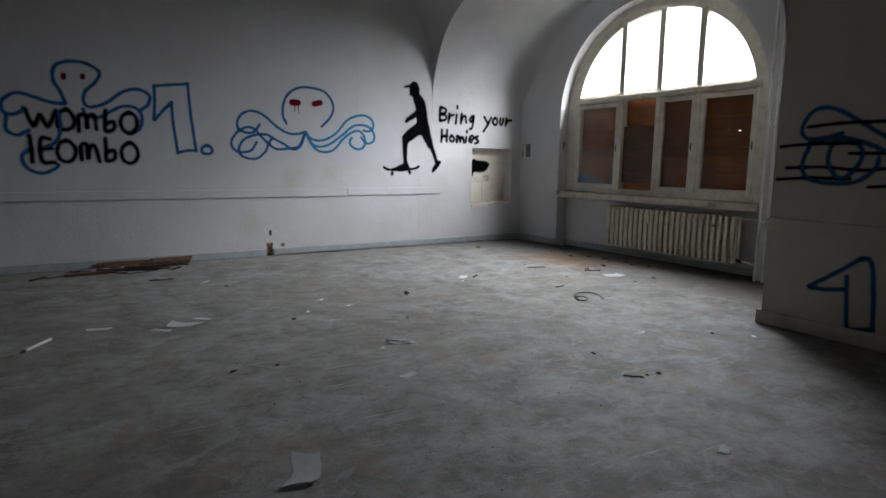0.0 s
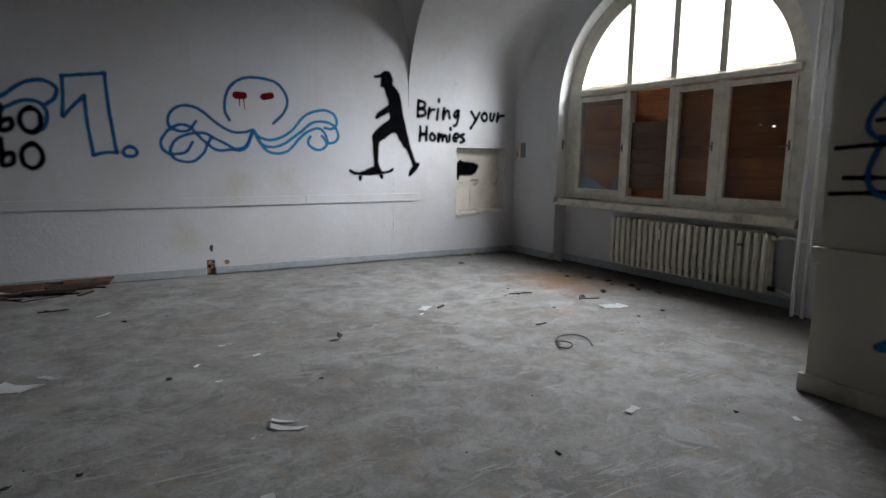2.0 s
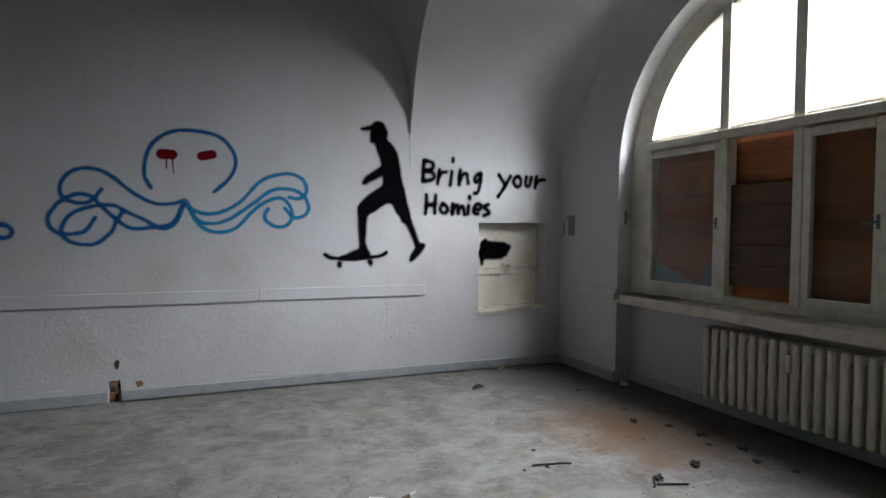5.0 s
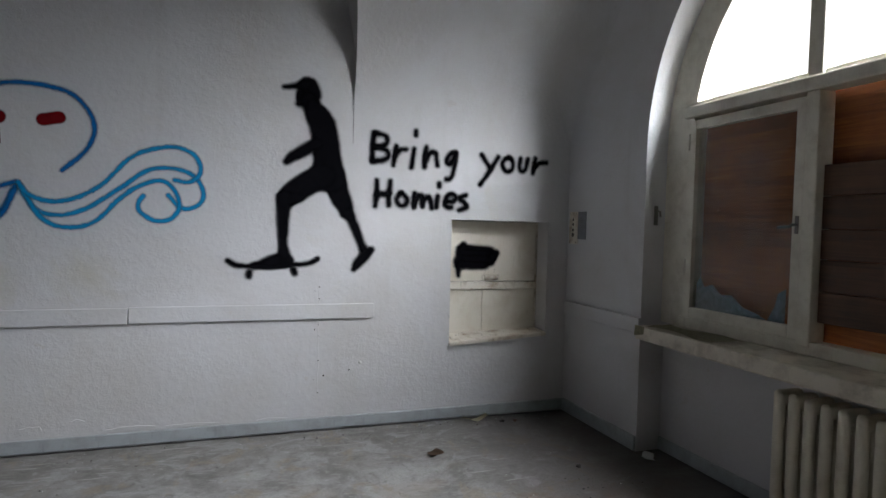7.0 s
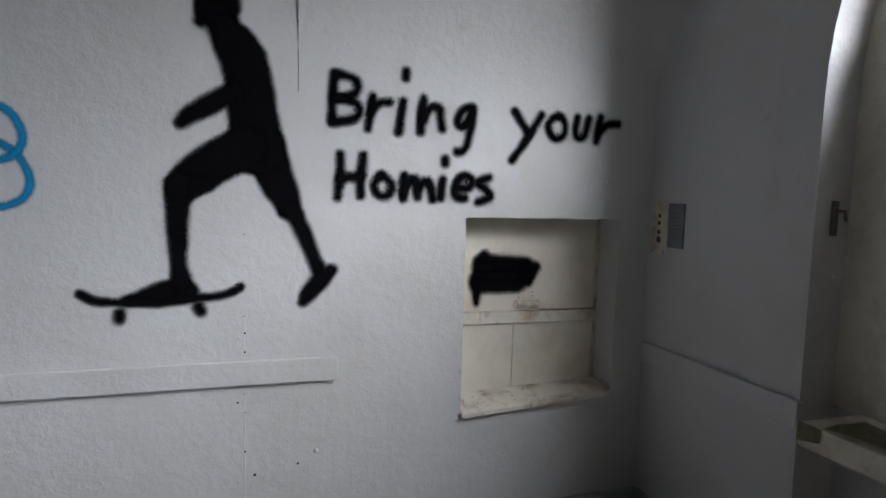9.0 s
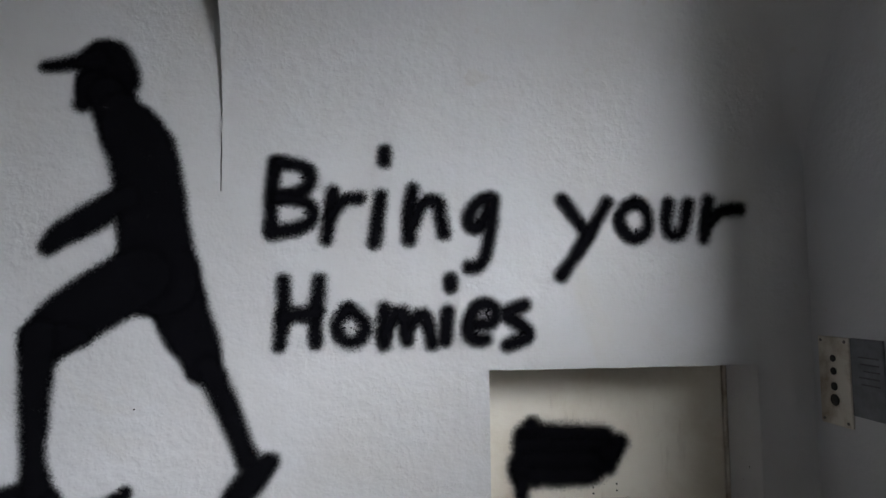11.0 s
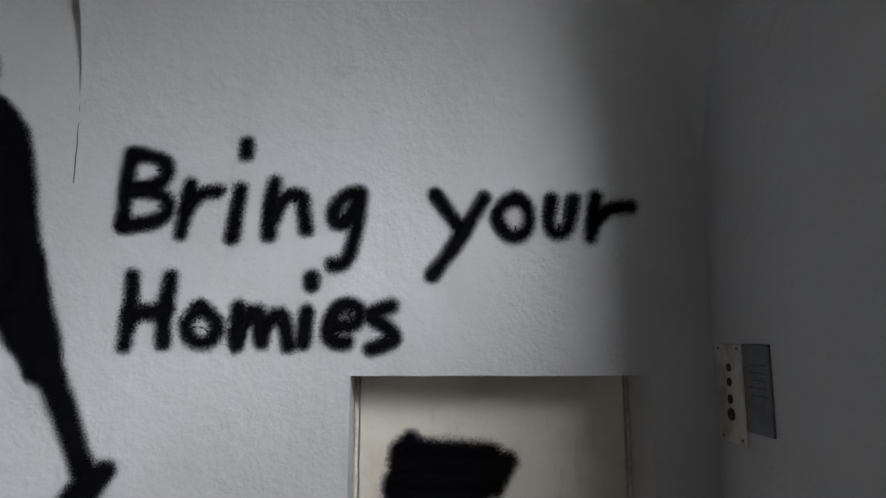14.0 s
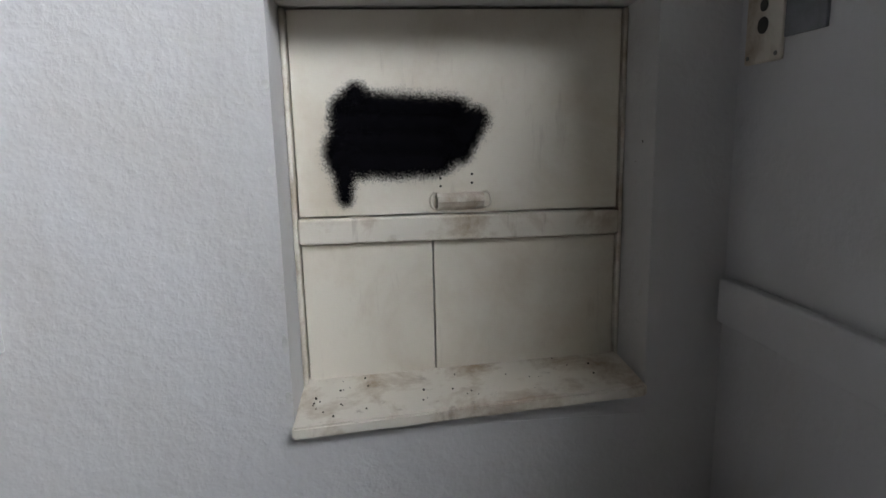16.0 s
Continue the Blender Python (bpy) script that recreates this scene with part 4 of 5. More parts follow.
# ---- radiator ----
RAD_X, RAD_Y0, RAD_Y1, RAD_Z0, RAD_Z1, SECTIONS = 7.47, 4.19, 6.36, 0.155, 0.805, 24
radiator = thing("radiator", "long cream-painted cast iron column radiator under the window sill", "radiator", (RAD_X, RAD_Y0, RAD_Z0))
pitch = (RAD_Y1 - RAD_Y0) / SECTIONS


def section_mesh():
    bm = bmesh.new()
    for x in (-0.062, 0.0, 0.062):
        pts = [(x, 0, 0.028), (x, 0, 0.07), (x, 0, 0.56), (x, 0, 0.602)]
        before = len(bm.verts)
        tube(bm, pts, 0.027, 10)
        bm.verts.ensure_lookup_table()
        for v in bm.verts[before:]:
            v.co.y *= 1.12
    for z in (0.045, 0.585):
        box(bm, -0.088, 0.088, -0.030, 0.030, z - 0.042, z + 0.042, 0.026, 3)
        tube(bm, [(0, -pitch / 2, z), (0, pitch / 2, z)], 0.024, 10, False)
    me = bpy.data.meshes.new("section")
    bm.to_mesh(me)
    bm.free()
    me.materials.append(M_IRON)
    me.shade_smooth()
    me.set_sharp_from_angle(angle=radians(50))
    return me


sec = section_mesh()
for i in range(SECTIONS):
    ob = new("section", sec)
    ob.parent, ob.location = radiator, (0, pitch * (i + 0.5), 0)
part("valve", tube(tube(bmesh.new(), [(0, -0.09, 0.585), (0, 0.01, 0.585)], 0.020, 10), [(-0.01, -0.05, 0.585), (-0.075, -0.05, 0.585)], 0.022, 10), M_IRON, radiator, "painted radiator valve")
part("union", tube(bmesh.new(), [(0, -0.07, 0.045), (0, 0.01, 0.045)], 0.024, 8), M_RUBBER, radiator, "black lower pipe union")
for y in (0.35, 2.0):
    part("bracket", boxed(-0.02, 0.15, y - 0.012, y + 0.012, 0.005, 0.022, 0.003), M_IRON, radiator)
part("meter", boxed(-0.108, -0.088, 1.32, 1.36, 0.40, 0.53, 0.005), M_IRON, radiator, "small heat meter clipped on")
part("clip", boxed(-0.104, -0.088, 0.27, 0.33, 0.46, 0.49, 0.003), M_METAL, radiator, "dark metal clip")

# ---- heating pipes in the alcove's corner ----
def riser(y, x, r):
    ob = thing("heating_pipe", "white painted vertical heating pipe beside the window", "pipe", (x, y, 0), "risers")
    part("pipe", tube(bmesh.new(), [(0, 0, 0.0), (0, 0, 2.0), (0, 0, 4.05)], r, 16), M_TRIM, ob, "", 60)
    for z in (1.9,):
        part("collar", tube(bmesh.new(), [(0, 0, z), (0, 0, z + 0.03)], r + 0.010, 12), M_TRIM, ob)
    return ob


riser(3.865, 7.345, 0.017)
riser(3.766, 7.345, 0.017)
for z, y0 in ((0.745, 3.766), (0.205, 3.865)):
    ob = thing("branch_pipe", "thin white painted pipe feeding the radiator", "pipe", (7.335, y0, z), "branches")
    part("pipe", tube(bmesh.new(), [(0, 0, 0), (0.03, 0.08, 0), (0.10, 0.15, 0), (0.13, 0.20, 0), (0.135, RAD_Y0 - y0 - 0.06, 0)], 0.013, 10), M_TRIM, ob)

# ---- hatch in the niche ----
hatch = thing("serving_hatch", "cream-painted sliding serving hatch set in a wall niche", "hatch", (NX0, NBACK, NZ0))


def hpart(name, bm, mat, label="", parent=None, smooth=28):
    ob = part(name, bm, mat, parent or hatch, label, smooth)
    for v in ob.data.vertices:
        v.co -= Vector((NX0, NBACK, NZ0))
    return ob


hpart("upper_panel", boxed(NX0 + 0.017, NX1 - 0.017, NBACK - 0.004, NBACK + 0.028, 1.142, NZ1 - 0.006, 0.003), M_HATCH, "sliding panel with a grip")
hpart("cross_rail", boxed(NX0 + 0.0135, NX1 - 0.0135, NBACK - 0.022, NBACK + 0.028, 1.070, 1.138, 0.006), M_HATCH_DIRT, "scuffed cross rail")
hpart("lower_panel", boxed(NX0 + 0.017, 6.689, NBACK - 0.002, NBACK + 0.028, NZ0 + 0.045, 1.067, 0.003), M_HATCH)
hpart("lower_panel", boxed(6.692, NX1 - 0.017, NBACK - 0.002, NBACK + 0.028, NZ0 + 0.045, 1.067, 0.003), M_HATCH)
hpart("side_bead", boxed(NX0 + 0.001, NX0 + 0.013, NBACK - 0.026, NBACK + 0.028, NZ0 + 0.045, NZ1 - 0.004, 0.004), M_HATCH_DIRT, "stained side guide")
hpart("side_bead", boxed(NX1 - 0.013, NX1 - 0.001, NBACK - 0.012, NBACK + 0.028, NZ0 + 0.045, NZ1 - 0.004, 0.004), M_HATCH_DIRT, "stained side guide")
grip = bmesh.new()
profile = [(0.0, 0.0), (-0.016, 0.010), (-0.024, 0.024), (-0.022, 0.038), (-0.010, 0.046), (0.0, 0.047)]
sheet(grip, [[(6.687 + 0.018 + 0.125 * u / 6, NBACK - 0.004 + dy, 1.150 + dz) for dy, dz in profile] for u in range(7)])
for x in (6.700, 6.837):
    tube(grip, [(x + 0.014 * math.cos(a), NBACK - 0.007, 1.176 + 0.022 * math.sin(a)) for a in (k * math.tau / 16 for k in range(17))], 0.0035, 6, False)
hpart("grip", grip, M_HATCH_DIRT, "painted shell grip")
for x, z in ((6.715, 1.215), (6.715, 1.236), (6.80, 1.222), (6.80, 1.245)):
    hpart("screw_hole", tube(bmesh.new(), [(x, NBACK - 0.006, z), (x, NBACK - 0.003, z)], 0.0035, 8), M_HOLE)
shelf = bmesh.new()
slab = [(NX0 - 0.002, WALL_Y - 0.035), (NX1 - 0.005, WALL_Y - 0.030), (NX1 - 0.003, NBACK + 0.02), (NX0 + 0.003, NBACK + 0.02)]
heights = (0.034, 0.091, 0.102, 0.066)
low = [shelf.verts.new((x, y, NZ0 + h - 0.032)) for (x, y), h in zip(slab, heights)]
upp = [shelf.verts.new((x, y, NZ0 + h)) for (x, y), h in zip(slab, heights)]
shelf.faces.new(low[::-1]), shelf.faces.new(upp)
for i in range(4):
    shelf.faces.new((low[i], low[(i + 1) % 4], upp[(i + 1) % 4], upp[i]))
bmesh.ops.bevel(shelf, geom=list(shelf.edges), offset=0.005, segments=2, affect="EDGES")
hpart("shelf_board", shelf, M_HATCH_DIRT, "slightly slanting dirty shelf board")
tagged(link("spray_blot", sprayed(bmesh.new(), BLOT, 0.1, lambda s, z, d: (s, NBACK - 0.004 - d, z), 0.032), M_BLACK), "thick black sprayed blot on the hatch panel", "graffiti")

# crumbs on the shelf
rng = random.Random(8)
for i in range(34):
    left = rng.random() < 0.6
    x = NX0 + 0.03 + (rng.random() ** 2) * 0.16 if left else rng.uniform(6.6, 7.15)
    y = rng.uniform(WALL_Y, NBACK - 0.03)
    s = rng.uniform(0.001, 0.0036)
    bm = bmesh.new()
    bmesh.ops.create_icosphere(bm, subdivisions=1, radius=s)
    for v in bm.verts:
        v.co *= rng.uniform(0.6, 1.3)
    ob = tagged(link("crumb", bm, M_DIRT), "dark crumb of dirt on the hatch shelf", "crumb", "crumbs on the shelf")
    ob.location = (x, y, NZ0 + 0.036 + 0.050 * (x - NX0) / 0.9 + 0.15 * (y - WALL_Y) + 0.6 * s)

# ---- switch plates on the window wall ----
plate = thing("switch_plate", "narrow white plate with four dark empty holes", "wall plate", (WALL_X, 8.45, 1.630))
part("plate", boxed(-0.010, 0, -0.065, 0.065, -0.140, 0.138, 0.004), M_HATCH_DIRT, plate)
for z, r in ((0.070, 0.011), (0.030, 0.012), (-0.018, 0.013), (-0.060, 0.018)):
    part("hole", tube(bmesh.new(), [(-0.0125, 0.0, z), (-0.009, 0.0, z)], r, 12), M_HOLE, plate, "dark empty hole")
for y, z in ((-0.05, 0.125), (0.05, 0.125), (-0.05, -0.125), (0.05, -0.125)):
    part("screw", tube(bmesh.new(), [(-0.012, y, z), (-0.009, y, z)], 0.005, 8), M_METAL, plate)
panel = thing("grey_panel", "dark grey flat panel with faint printed lines", "wall plate", (WALL_X, 8.32, 1.652))
part("panel", boxed(-0.008, 0, -0.061, 0.061, -0.118, 0.117, 0.002), M_GREY, panel)
for i in range(5):
    part("print_line", boxed(-0.0095, -0.008, -0.045, 0.03 - 0.008 * (i % 3), 0.06 - 0.02 * i, 0.064 - 0.02 * i), M_PRINT, panel)

# ---- graffiti ----
def painted(name, label, strokes, width, mat, to3=on_wall, parent=None, feather=0.014):
    bm = sprayed(bmesh.new(), strokes, width, to3, feather)
    ob = link(name, bm, mat, parent)
    return tagged(ob, label, "graffiti") if parent is None else tagged(ob, label)


octopus = painted("graffiti_octopus", "blue sprayed octopus with curling arms on the white wall", OCTOPUS_ARMS, 0.034, M_BLUE, on_wall, None, 0.021)
for stroke in OCTOPUS_ARMS_LIGHT:
    painted("arm", "turquoise sprayed arm", [stroke], 0.034, M_LIGHT_BLUE, on_wall, octopus, 0.019)
for stroke in OCTOPUS_EYES[:2]:
    painted("eye", "dark red sprayed eye", [stroke], 0.09, M_RED, on_wall, octopus, 0.010)
for stroke in OCTOPUS_EYES[2:]:
    painted("drip", "thin red paint drip", [stroke], 0.012, M_RED, on_wall, octopus, 0.003)
small = painted("graffiti_octopus", "smaller faded blue sprayed octopus under black lettering", SMALL_OCTOPUS, 0.040, M_BLUE, on_wall, None, 0.026)
for stroke in SMALL_EYES:
    painted("eye", "dark red sprayed eye", [stroke], 0.06, M_RED, on_wall, small)
painted("graffiti_numeral", "blue sprayed outline numeral one with a dot", NUMBER_ONE, 0.036, M_BLUE, on_wall, None, 0.024)
for name, label, words in (("graffiti_word", "black sprayed word WOmbO on the wall", WORD_TOP), ("graffiti_word", "black sprayed word KOmbO on the wall", WORD_LOW)):
    word = thing(name, label, "graffiti", (0, WALL_Y, 1.7))
    for stroke in words:
        ob = painted("letter", "", [stroke], 0.052, M_BLACK, on_wall, word, 0.028)
        for v in ob.data.vertices:
            v.co -= Vector((0, WALL_Y, 1.7))
for label, words in (("black sprayed words Bring your in hand lettering", SLOGAN_TOP), ("black sprayed word Homies in hand lettering", SLOGAN_LOW)):
    word = thing("graffiti_slogan", label, "graffiti", (6, WALL_Y, 2))
    for stroke in words:
        ob = painted("letter", "", [stroke], 0.042 if len(stroke) > 2 or abs(stroke[0][1] - stroke[1][1]) > 0.03 else 0.047, M_BLACK, on_wall, word, 0.029)
        for v in ob.data.vertices:
            v.co -= Vector((6, WALL_Y, 2))
painted("graffiti_figure", "black stencilled silhouette shape pushing a skateboard", FIGURE + SKATEBOARD, 0.1, M_BLACK, on_wall, None, 0.026)
painted("graffiti_scribble", "blue sprayed looping scribble on the pier", PIER_BLUE, 0.032, M_BLUE, on_pier, None, 0.022)
for stroke in PIER_BLACK:
    painted("graffiti_stroke", "black sprayed stroke crossing out a scribble", [stroke], 0.022, M_BLACK, on_pier, None, 0.018)
painted("graffiti_numeral", "blue sprayed numeral one low on the pier", PIER_ONE, 0.034, M_BLUE, on_pier, None, 0.020)

# ---- litter on the floor ----
def scrap(name, label, category, x, y, turn, length, width, mat, curl=0.02, thick=0.0015, seed=0, group=""):
    """A torn flat scrap with an uneven outline, slightly curled."""
    r = random.Random(seed)
    bm = bmesh.new()
    curl *= 0.45
    rows = []
    wob = [r.uniform(0.75, 1.1) for _ in range(7)]
    for i in range(7):
        u = i / 6 - 0.5
        row = []
        for j in range(5):
            v = (j / 4 - 0.5) * wob[i]
            row.append((u * length * (1 + 0.15 * math.sin(3 * v + seed)), v * width + 0.12 * width * math.sin(5 * u + seed), thick + 0.0015 + curl * (u * u * 2 + v * abs(v) * math.sin(seed)) * (1 if curl else 0) + abs(curl) * 0.12))
        rows.append(row)
    sheet(bm, rows)
    bmesh.ops.solidify(bm, geom=bm.faces, thickness=thick)
    low = min(v.co.z for v in bm.verts)
    for v in bm.verts:
        v.co.z -= low - 0.0005
    ob = link(name, bm, mat, None, "", 50)
    ob.matrix_world = pose(x, y, 0, 0, 0, turn)
    return tagged(ob, label, category, group)


def lump(name, label, category, x, y, size, mat, seed, flat=0.5, group="", z=0.0):
    r = random.Random(seed)
    bm = bmesh.new()
    bmesh.ops.create_icosphere(bm, subdivisions=2, radius=size)
    sx, sy = r.uniform(0.6, 1.5), r.uniform(0.6, 1.3)
    for v in bm.verts:
        k = 0.75 + 0.9 * noise.noise(v.co / size * 1.9 + Vector((seed * 3.7, 0, 0)))
        v.co = Vector((v.co.x * k * sx, v.co.y * k * sy, v.co.z * k * flat))
    low = min(v.co.z for v in bm.verts)
    for v in bm.verts:
        v.co.z -= low
    ob = link(name, bm, mat, None, "", 30)
    ob.matrix_world = pose(x, y, z, 0, 0, r.uniform(0, 360))
    return tagged(ob, label, category, group)


def stick(name, label, x, y, turn, length, r, mat, seed):
    q = random.Random(seed)
    pts = [(length * (k / 4 - 0.5), q.uniform(-0.01, 0.01) * length * 4, r + q.uniform(0, 0.004)) for k in range(5)]
    ob = link(name, tube(bmesh.new(), pts, r, 6), mat, None, "", 40)
    ob.matrix_world = pose(x, y, 0, 0, 0, turn)
    return tagged(ob, label, "debris", "splinters")


# larger white scraps
for i, (x, y, turn, le, wi, curl) in enumerate(((0.97, 5.17, -40, 0.25, 0.16, 0.05), (0.35, 5.35, -15, 0.17, 0.06, 0.02), (0.79, 5.07, -35, 0.15, 0.06, 0.02), (1.15, 5.30, -35, 0.14, 0.05, 0.01), (1.48, 6.96, 50, 0.17, 0.035, 0.02), (2.34, 3.88, -35, 0.17, 0.04, 0.03), (2.33, 3.79, -40, 0.2, 0.06, 0.05), (2.04, 3.14, 10, 0.11, 0.06, 0.02), (4.20, 3.03, 20, 0.11, 0.05, 0.03), (4.26, 5.77, 50, 0.17, 0.1, 0.05), (2.30, 5.48, 15, 0.09, 0.045, 0.03), (2.47, 5.13, 20, 0.07, 0.035, 0.01), (2.13, 4.70, 0, 0.05, 0.025, 0.01), (2.16, 3.76, 30, 0.06, 0.035, 0.01), (2.04, 5.08, 60, 0.06, 0.03, 0.01), (6.04, 4.97, -5, 0.25, 0.15, 0.05), (4.97, 2.48, 70, 0.06, 0.04, 0.02), (4.14, 5.61, 10, 0.06, 0.04, 0.02), (1.03, 2.30, 60, 0.30, 0.15, 0.06), (2.89, 1.42, 10, 0.09, 0.06, 0.02))):
    scrap("paper_scrap", "torn white paper scrap curled on the screed floor", "paper", x, y, turn, le, wi, M_PAPER, curl, 0.0012, i, "white scraps")
scrap("paint_flake", "pale yellow flake lying against the skirting board", "flake", 6.55, 8.46, 10, 0.22, 0.10, M_FLAKE, 0.14, 0.002, 31)
scrap("paper_scrap", "small crumpled white scrap in the recess corner", "paper", 7.42, 7.36, 50, 0.13, 0.08, M_PAPER, 0.09, 0.0012, 32, "white scraps")
scrap("dry_leaf", "small rust-brown dry leaf on the floor", "leaf", 5.98, 7.85, 30, 0.11, 0.07, M_BROWN, 0.05, 0.001, 33)
# a white stub standing upright and a marker-like stub
lump("plaster_stub", "short white plaster stub on the floor", "plaster", 3.17, 5.22, 0.03, M_CHIP, 5, 1.2)
stub = thing("paint_stick", "small dark stick with a white tip", "stick", (4.40, 5.73, 0.012))
part("shaft", tube(bmesh.new(), [(0, 0, 0), (0.10, 0.06, 0)], 0.011, 8), M_BROWN, stub)
part("tip", tube(bmesh.new(), [(0.10, 0.06, 0), (0.15, 0.09, 0)], 0.009, 8), M_CHIP, stub, "white tip")
# pale stick leaning at the edge of the light
stick("pale_stick", "pale thin stick lying on the screed", -0.06, 5.06, 60, 0.30, 0.012, M_CHIP, 3)

# curled black cable
loop = [(0.00, 0.00), (0.05, 0.10), (0.16, 0.17), (0.28, 0.13), (0.30, 0.02), (0.24, -0.10), (0.20, -0.16)]
tail = [(0.00, 0.00), (-0.05, -0.05), (0.00, -0.10), (0.08, -0.06), (0.10, 0.02), (0.05, 0.08)]
cable = thing("cable", "curled black strip of cable lying on the floor", "cable", (4.67, 4.21, 0.010))
for line in (loop, tail):
    part("strand", tube(bmesh.new(), [(q[0], q[1], 0.002 + 0.010 * abs(math.sin(4 * q[0]))) for q in smooth_line(line, 0.03)], 0.0065, 8), M_RUBBER, cable)

# dark splinters, clods and crumbs by the radiator
for i, (x, y, s, m) in enumerate(((1.84, 4.89, 0.028, 0), (2.74, 4.42, 0.028, 0), (5.51, 5.87, 0.03, 0), (5.59, 6.16, 0.025, 0), (5.34, 5.88, 0.02, 0), (6.48, 5.53, 0.06, 0), (6.08, 5.45, 0.05, 0), (6.36, 4.59, 0.04, 0), (5.98, 4.56, 0.028, 0), (4.74, 2.71, 0.026, 0), (3.53, 2.31, 0.03, 0), (3.43, 2.33, 0.022, 0), (3.46, 2.84, 0.026, 0), (1.35, 3.76, 0.022, 0), (1.06, 3.78, 0.03, 0), (1.64, 6.62, 0.028, 0), (5.47, 5.21, 0.022, 0), (1.02, 7.34, 0.04, 0),
                                  (6.46, 5.51, 0.06, 0), (6.85, 7.37, 0.035, 0), (6.72, 6.41, 0.05, 0), (6.9, 6.2, 0.045, 0), (6.99, 5.95, 0.05, 0), (6.86, 5.77, 0.04, 0), (7.02, 5.6, 0.06, 0), (6.91, 5.4, 0.05, 0), (7.0, 5.18, 0.05, 0), (6.88, 6.72, 0.03, 0), (6.75, 8.38, 0.03, 0), (6.86, 8.36, 0.04, 1))):
    lump("clod", ("dark clod of dirt on the screed floor", "brown clod of dirt on the screed floor", "pale plaster crumb on the screed floor")[m], "debris", x, y, s * 0.8, (M_DIRT, M_BROWN, M_CHIP)[m], i + 40, 0.28, "clods")
for i, (x, y, turn, le) in enumerate(((4.95, 4.78, 8, 0.13), (5.56, 5.89, -12, 0.28), (6.0, 5.4, 50, 0.16), (6.09, 5.34, -20, 0.2), (3.32, 2.35, -50, 0.13), (5.76, 3.75, 80, 0.2), (0.95, 8.3, 4, 0.9), (0.8, 8.22, -6, 0.7), (1.25, 8.3, 12, 0.6), (0.55, 8.12, 3, 0.6), (1.0, 8.1, -4, 0.5), (0.95, 7.95, 25, 0.4), (1.07, 7.32, 0, 0.25), (0.36, 8.07, 8, 0.5))):
    if y > 8:
        bm = boxed(-le / 2, le / 2, -0.03 - 0.01 * (i % 3), 0.03, 0.001, 0.020 + 0.012 * (i % 3), 0.004, 1)
        ob = tagged(link("floor_lath", bm, M_LATH, None, "", 30), "broken dark wooden lath lying along the wall", "wood", "broken laths")
        ob.matrix_world = pose(x, y, 0.0 + (0.034 if i in (8, 10) else 0.0), 0, 0, turn)
    else:
        stick("splinter", "pale thin splinter on the screed floor" if i == 5 else "dark wooden splinter on the screed floor", x, y, turn, le, 0.004 if i == 5 else 0.006, M_CHIP if i == 5 else M_DIRT, i)

# shorter broken pieces thrown across the laths
r = random.Random(77)
for i in range(16):
    le, wi = r.uniform(0.10, 0.38), r.uniform(0.02, 0.05)
    bm = boxed(-le / 2, le / 2, -wi / 2, wi / 2, 0.0, r.uniform(0.006, 0.018), 0.003, 1)
    for v in bm.verts:
        v.co.x += 0.4 * v.co.y * math.copysign(1, v.co.x)
    ob = tagged(link("lath_piece", bm, M_LATH if i % 5 else M_CHIP, None, "", 30), "short broken piece of dark lath" if i % 5 else "short broken piece of pale lath", "wood", "broken laths")
    ob.matrix_world = pose(r.gauss(0.62, 0.42), 8.02 + r.uniform(0, 0.42), 0.001 + 0.034 * (i % 2) * 0, 0, 0, r.gauss(5, 30))

# broken skirting and rusty-brown splinters heaped against the wall
r = random.Random(31)
for i in range(11):
    le, wi, up = r.uniform(0.22, 0.6), r.uniform(0.05, 0.10), r.uniform(0.012, 0.02)
    bm = boxed(-le / 2, le / 2, -wi / 2, wi / 2, 0, up, 0.003, 1)
    for v in bm.verts:
        v.co.x += 0.7 * v.co.y * math.copysign(1, v.co.x)
    ob = tagged(link("board_splinter", bm, M_LATH if i % 3 == 0 else M_SPLINTER, None, "", 30), "rust-brown broken skirting splinter heaped against the wall", "wood", "broken laths")
    lean = r.uniform(25, 60)
    ob.matrix_world = pose(0.62 + 0.08 * i + r.uniform(-0.1, 0.1), WALL_Y - 0.035 - 0.5 * wi * math.cos(radians(lean)), 0.5 * wi * math.sin(radians(lean)) + 0.002, lean, 0, r.uniform(-5, 5))

# raised seam in the plaster under the stencilled shape
seam = [(5.245 + 0.003 * math.sin(2.3 * k), WALL_Y - 0.0005, 0.30 + 0.06 * k) for k in range(16)]
tagged(link("plaster_seam", tube(bmesh.new(), seam, 0.0024, 6), M_WALL, None, "", 40), "thin raised vertical seam in the white plaster", "wall damage")

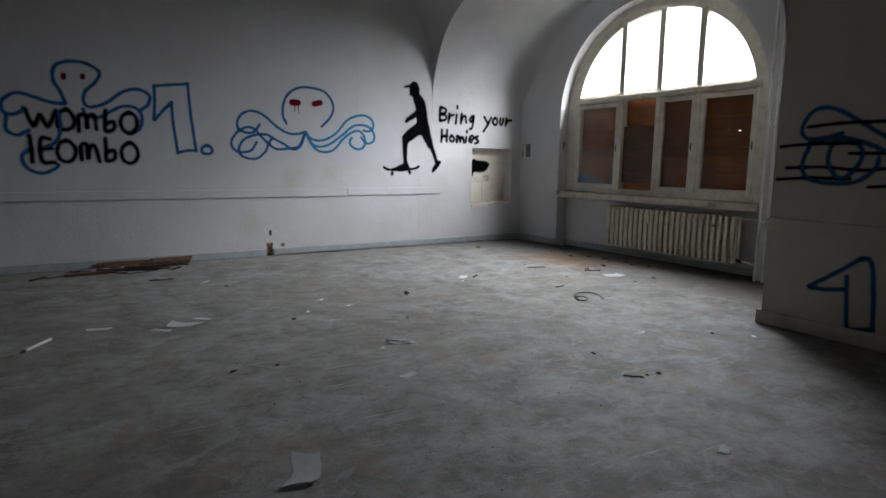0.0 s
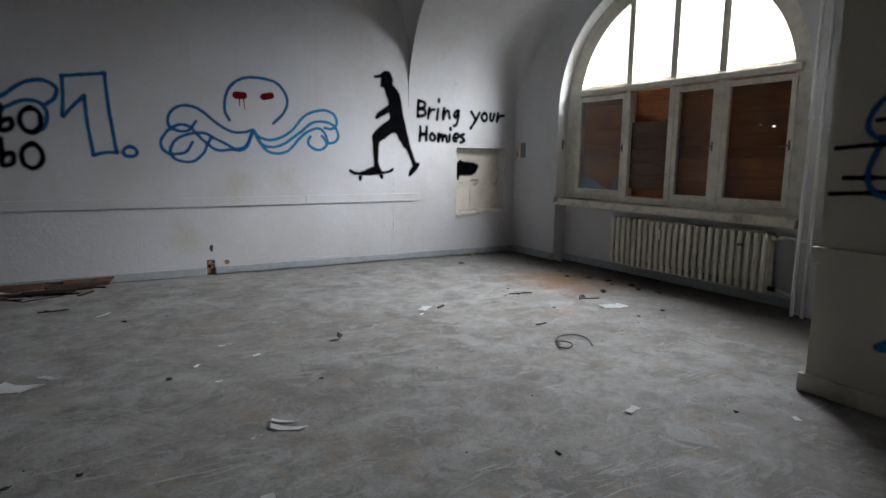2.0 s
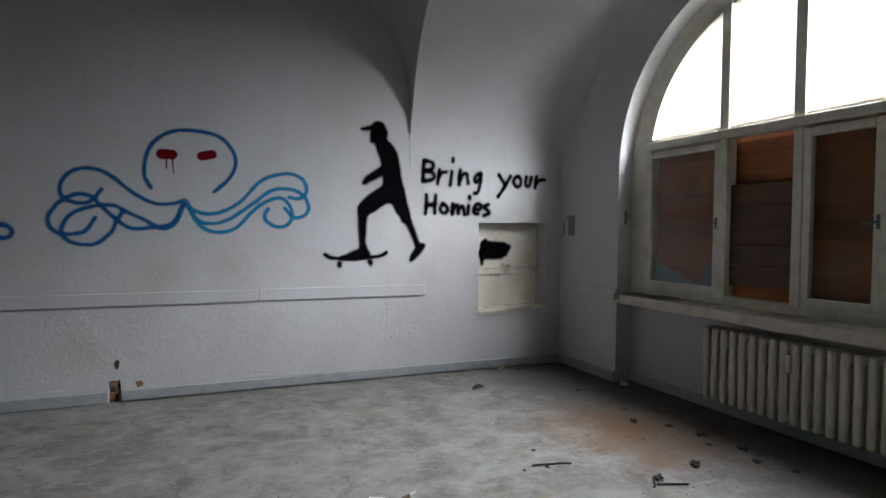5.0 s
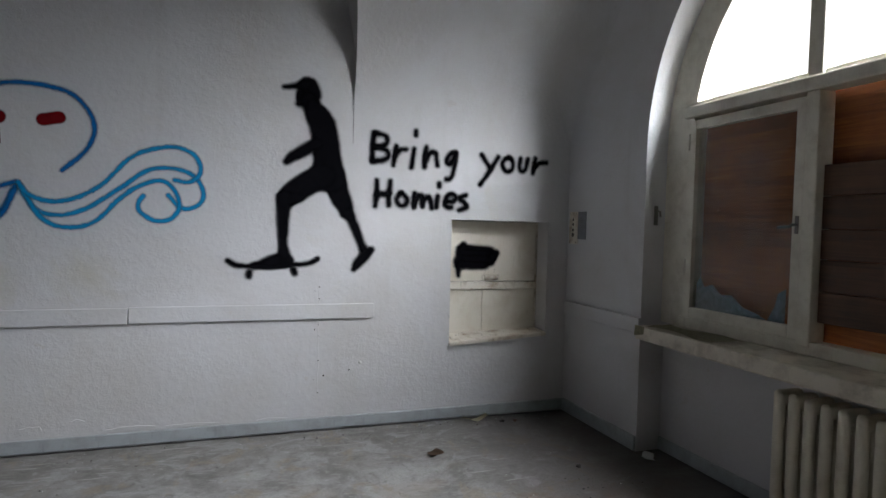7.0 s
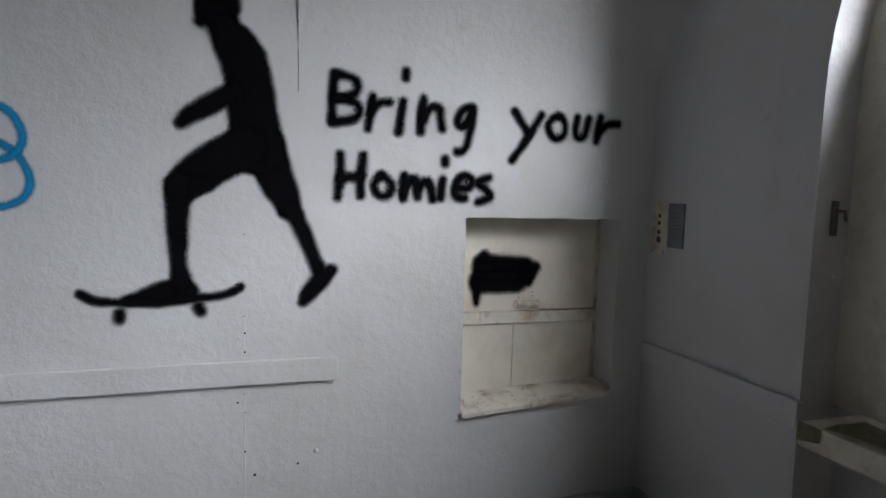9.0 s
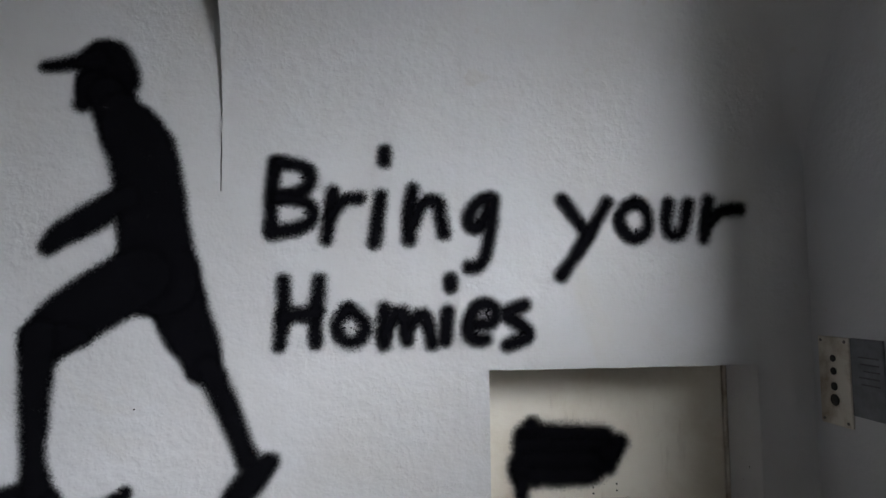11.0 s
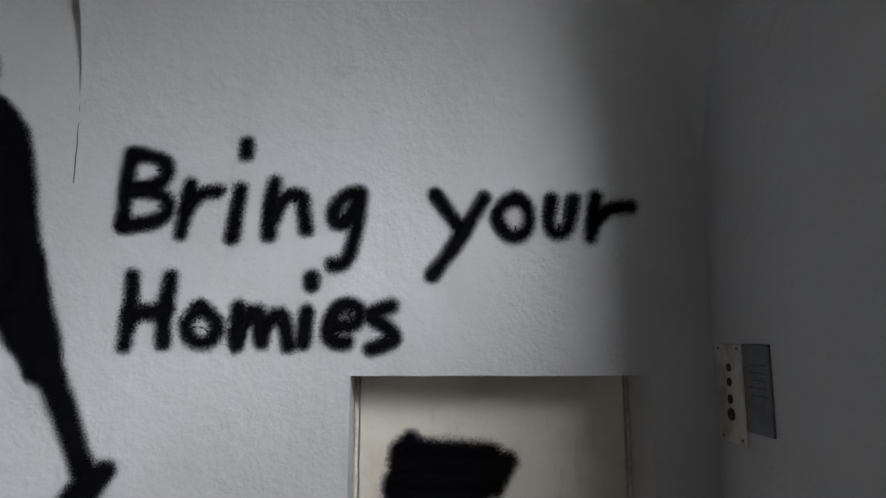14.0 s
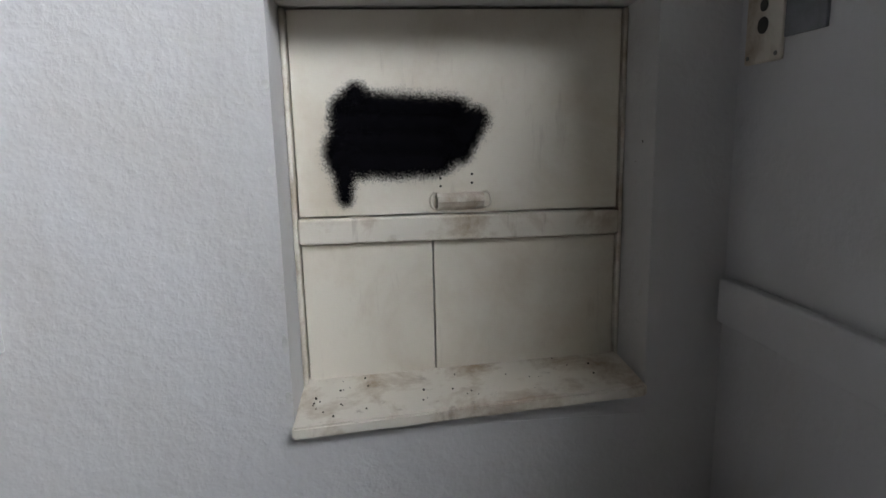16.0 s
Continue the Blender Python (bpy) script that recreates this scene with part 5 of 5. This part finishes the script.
# fine grit too small to count
bm = bmesh.new()
r = random.Random(12)
for i in range(1500):
    if i < 420:
        x, y = 6.75 + r.gauss(0, 0.35), r.uniform(4.0, 7.3)
    elif i < 560:
        x, y = r.uniform(2.3, 7.3), 8.50 - abs(r.gauss(0, 0.10))
    else:
        x, y = r.uniform(-2.5, 7.2), r.uniform(0.2, 8.4)
    if x > 7.38 or (x > PIER_X - 0.05 and y < PIER_Y):
        continue
    s = 0.0022 + 0.006 * r.random() ** 3
    a = r.uniform(0, math.tau)
    pts = [(x + s * q * math.cos(a + b), y + s * q * math.sin(a + b)) for b, q in ((0, 1.3), (2.1, 0.9), (4.2, 1.0))]
    base = [bm.verts.new((px, py, 0.0005)) for px, py in pts]
    peak = bm.verts.new((x, y, s * 0.9))
    mi = 0 if r.random() < (0.9 if i < 420 else 0.5) else 1
    for k in range(3):
        bm.faces.new((base[k], base[(k + 1) % 3], peak)).material_index = mi
tagged(link("grit", bm, [M_DIRT, M_CHIP]), "scattered dark and pale grit on the floor", "grit", kind="stuff")

# ---- wear on the walls ----
def chip(name, label, outline, to3, mat, depth=0.0025):
    """A flat shallow patch with a ragged outline, a little proud of the plaster."""
    bm = prism(bmesh.new(), outline, to3, -0.002, depth)
    return tagged(link(name, bm, mat), label, "wall damage", "wall damage")


def ragged_outline(cx, cz, w, h, seed, count=18):
    r = random.Random(seed)
    return [(cx + w / 2 * math.cos(a) * r.uniform(0.65, 1.1), cz + h / 2 * math.sin(a) * r.uniform(0.65, 1.1)) for a in (k * math.tau / count for k in range(count))]


chip("plaster_gap", "dark ragged gap in the plaster", ragged_outline(2.71, 0.345, 0.05, 0.11, 1), on_wall, M_HOLE)
chip("plaster_gap", "small brownish ragged gap in the plaster", ragged_outline(2.89, 0.155, 0.07, 0.07, 2), on_wall, M_BRICK)
for i, (x, z, s) in enumerate(((5.29, 0.43, 0.015), (5.49, 0.465, 0.013), (5.575, 0.52, 0.026))):
    bm = bmesh.new()
    bmesh.ops.create_icosphere(bm, subdivisions=2, radius=s / 2)
    for v in bm.verts:
        v.co.y *= 0.35
    ob = tagged(link("wall_plug", bm, M_CHIP if i > 1 else M_HOLE, None, "", 40), "small filled drill hole in the plaster", "wall damage", "wall damage")
    ob.location = (x, WALL_Y - 0.002, z)
for i, z in enumerate((0.40, 0.55, 0.74, 0.79, 0.83, 1.03, 1.09, 1.12, 1.20, 1.34, 1.58, 0.30)):
    x = 5.235 + (0.012 if i % 3 else -0.02)
    bm = tube(bmesh.new(), [(0, 0.001, 0), (0, -0.0035, 0)], 0.0028 + 0.002 * (i % 2), 8)
    ob = tagged(link("drill_hole", bm, M_HOLE), "small dark drill hole in the plaster", "wall damage", "drill holes")
    ob.location = (x, WALL_Y, z)
# brick and rubble showing in the broken corner behind the skirting
rubble = thing("exposed_brick", "broken plaster hole above the floor with bare brick inside", "wall damage", (2.69, WALL_Y + 0.05, 0.0))
for i, (x, z, w, h) in enumerate(((-0.02, 0.05, 0.075, 0.09), (0.03, 0.11, 0.06, 0.07), (-0.02, 0.165, 0.08, 0.05))):
    part("brick", boxed(x - w / 2, x + w / 2, -0.030 - 0.006 * i, 0.015, z - h / 2, z + h / 2, 0.008), M_BRICK, rubble)
# peeled paint edges along the foot of the wall
for i, (x, z, w, h) in enumerate(((3.35, 0.17, 0.16, 0.05), (3.62, 0.20, 0.10, 0.05), (3.95, 0.135, 0.30, 0.03), (4.35, 0.125, 0.35, 0.025), (4.9, 0.12, 0.25, 0.02), (2.2, 0.14, 0.2, 0.03), (3.10, 0.24, 0.06, 0.08))):
    chip("paint_blister", "lifted blister of white paint low on the wall", ragged_outline(x, z, w, h, 60 + i, 22), on_wall, M_WALL, 0.006)
# small chips along the left edge of the niche
for i, (z, s) in enumerate(((0.72, 0.035), (0.86, 0.05), (1.00, 0.025), (1.28, 0.03), (1.47, 0.02))):
    chip("edge_chip", "chipped plaster at the niche edge", ragged_outline(NX0 - 0.008, z, 0.02, s, 80 + i, 12), on_wall, M_CHIP, 0.003)
for i, (dx, y, z, s) in enumerate(((0.0, 8.62, 1.32, 0.008), (0.0, 8.66, 1.27, 0.005))):
    lump("wall_speck", "small dark insect-like speck of dirt on the niche side", "wall damage", 0, 0, s, M_HOLE, 90 + i, 1.0, "specks").matrix_world = pose(NX1 - 0.002, y, z, 0, 90, 0)
# vertical crack with a loose edge below the vault's corner
crack = [(SPRING_X + 0.002 * math.sin(3 * k), 2.24 + 0.04 * k) for k in range(9)]
tagged(link("wall_crack", tube(bmesh.new(), [(s, WALL_Y - 0.001, z) for s, z in crack], 0.0016, 6), M_HOLE), "thin vertical crack running down from the vault", "wall damage")
# iron hook in the window reveal
hook = bmesh.new()
box(hook, 7.500, 7.530, WIN_C + WIN_HALF - 0.012, WIN_C + WIN_HALF, 1.66, 1.80, 0.003)
tube(hook, [(7.515, WIN_C + WIN_HALF - 0.01, 1.76), (7.515, WIN_C + WIN_HALF - 0.05, 1.76), (7.515, WIN_C + WIN_HALF - 0.055, 1.72)], 0.007, 8)
tagged(link("shutter_hook", hook, M_METAL, None, "", 40), "small dark iron hook fixed in the window reveal", "hook")
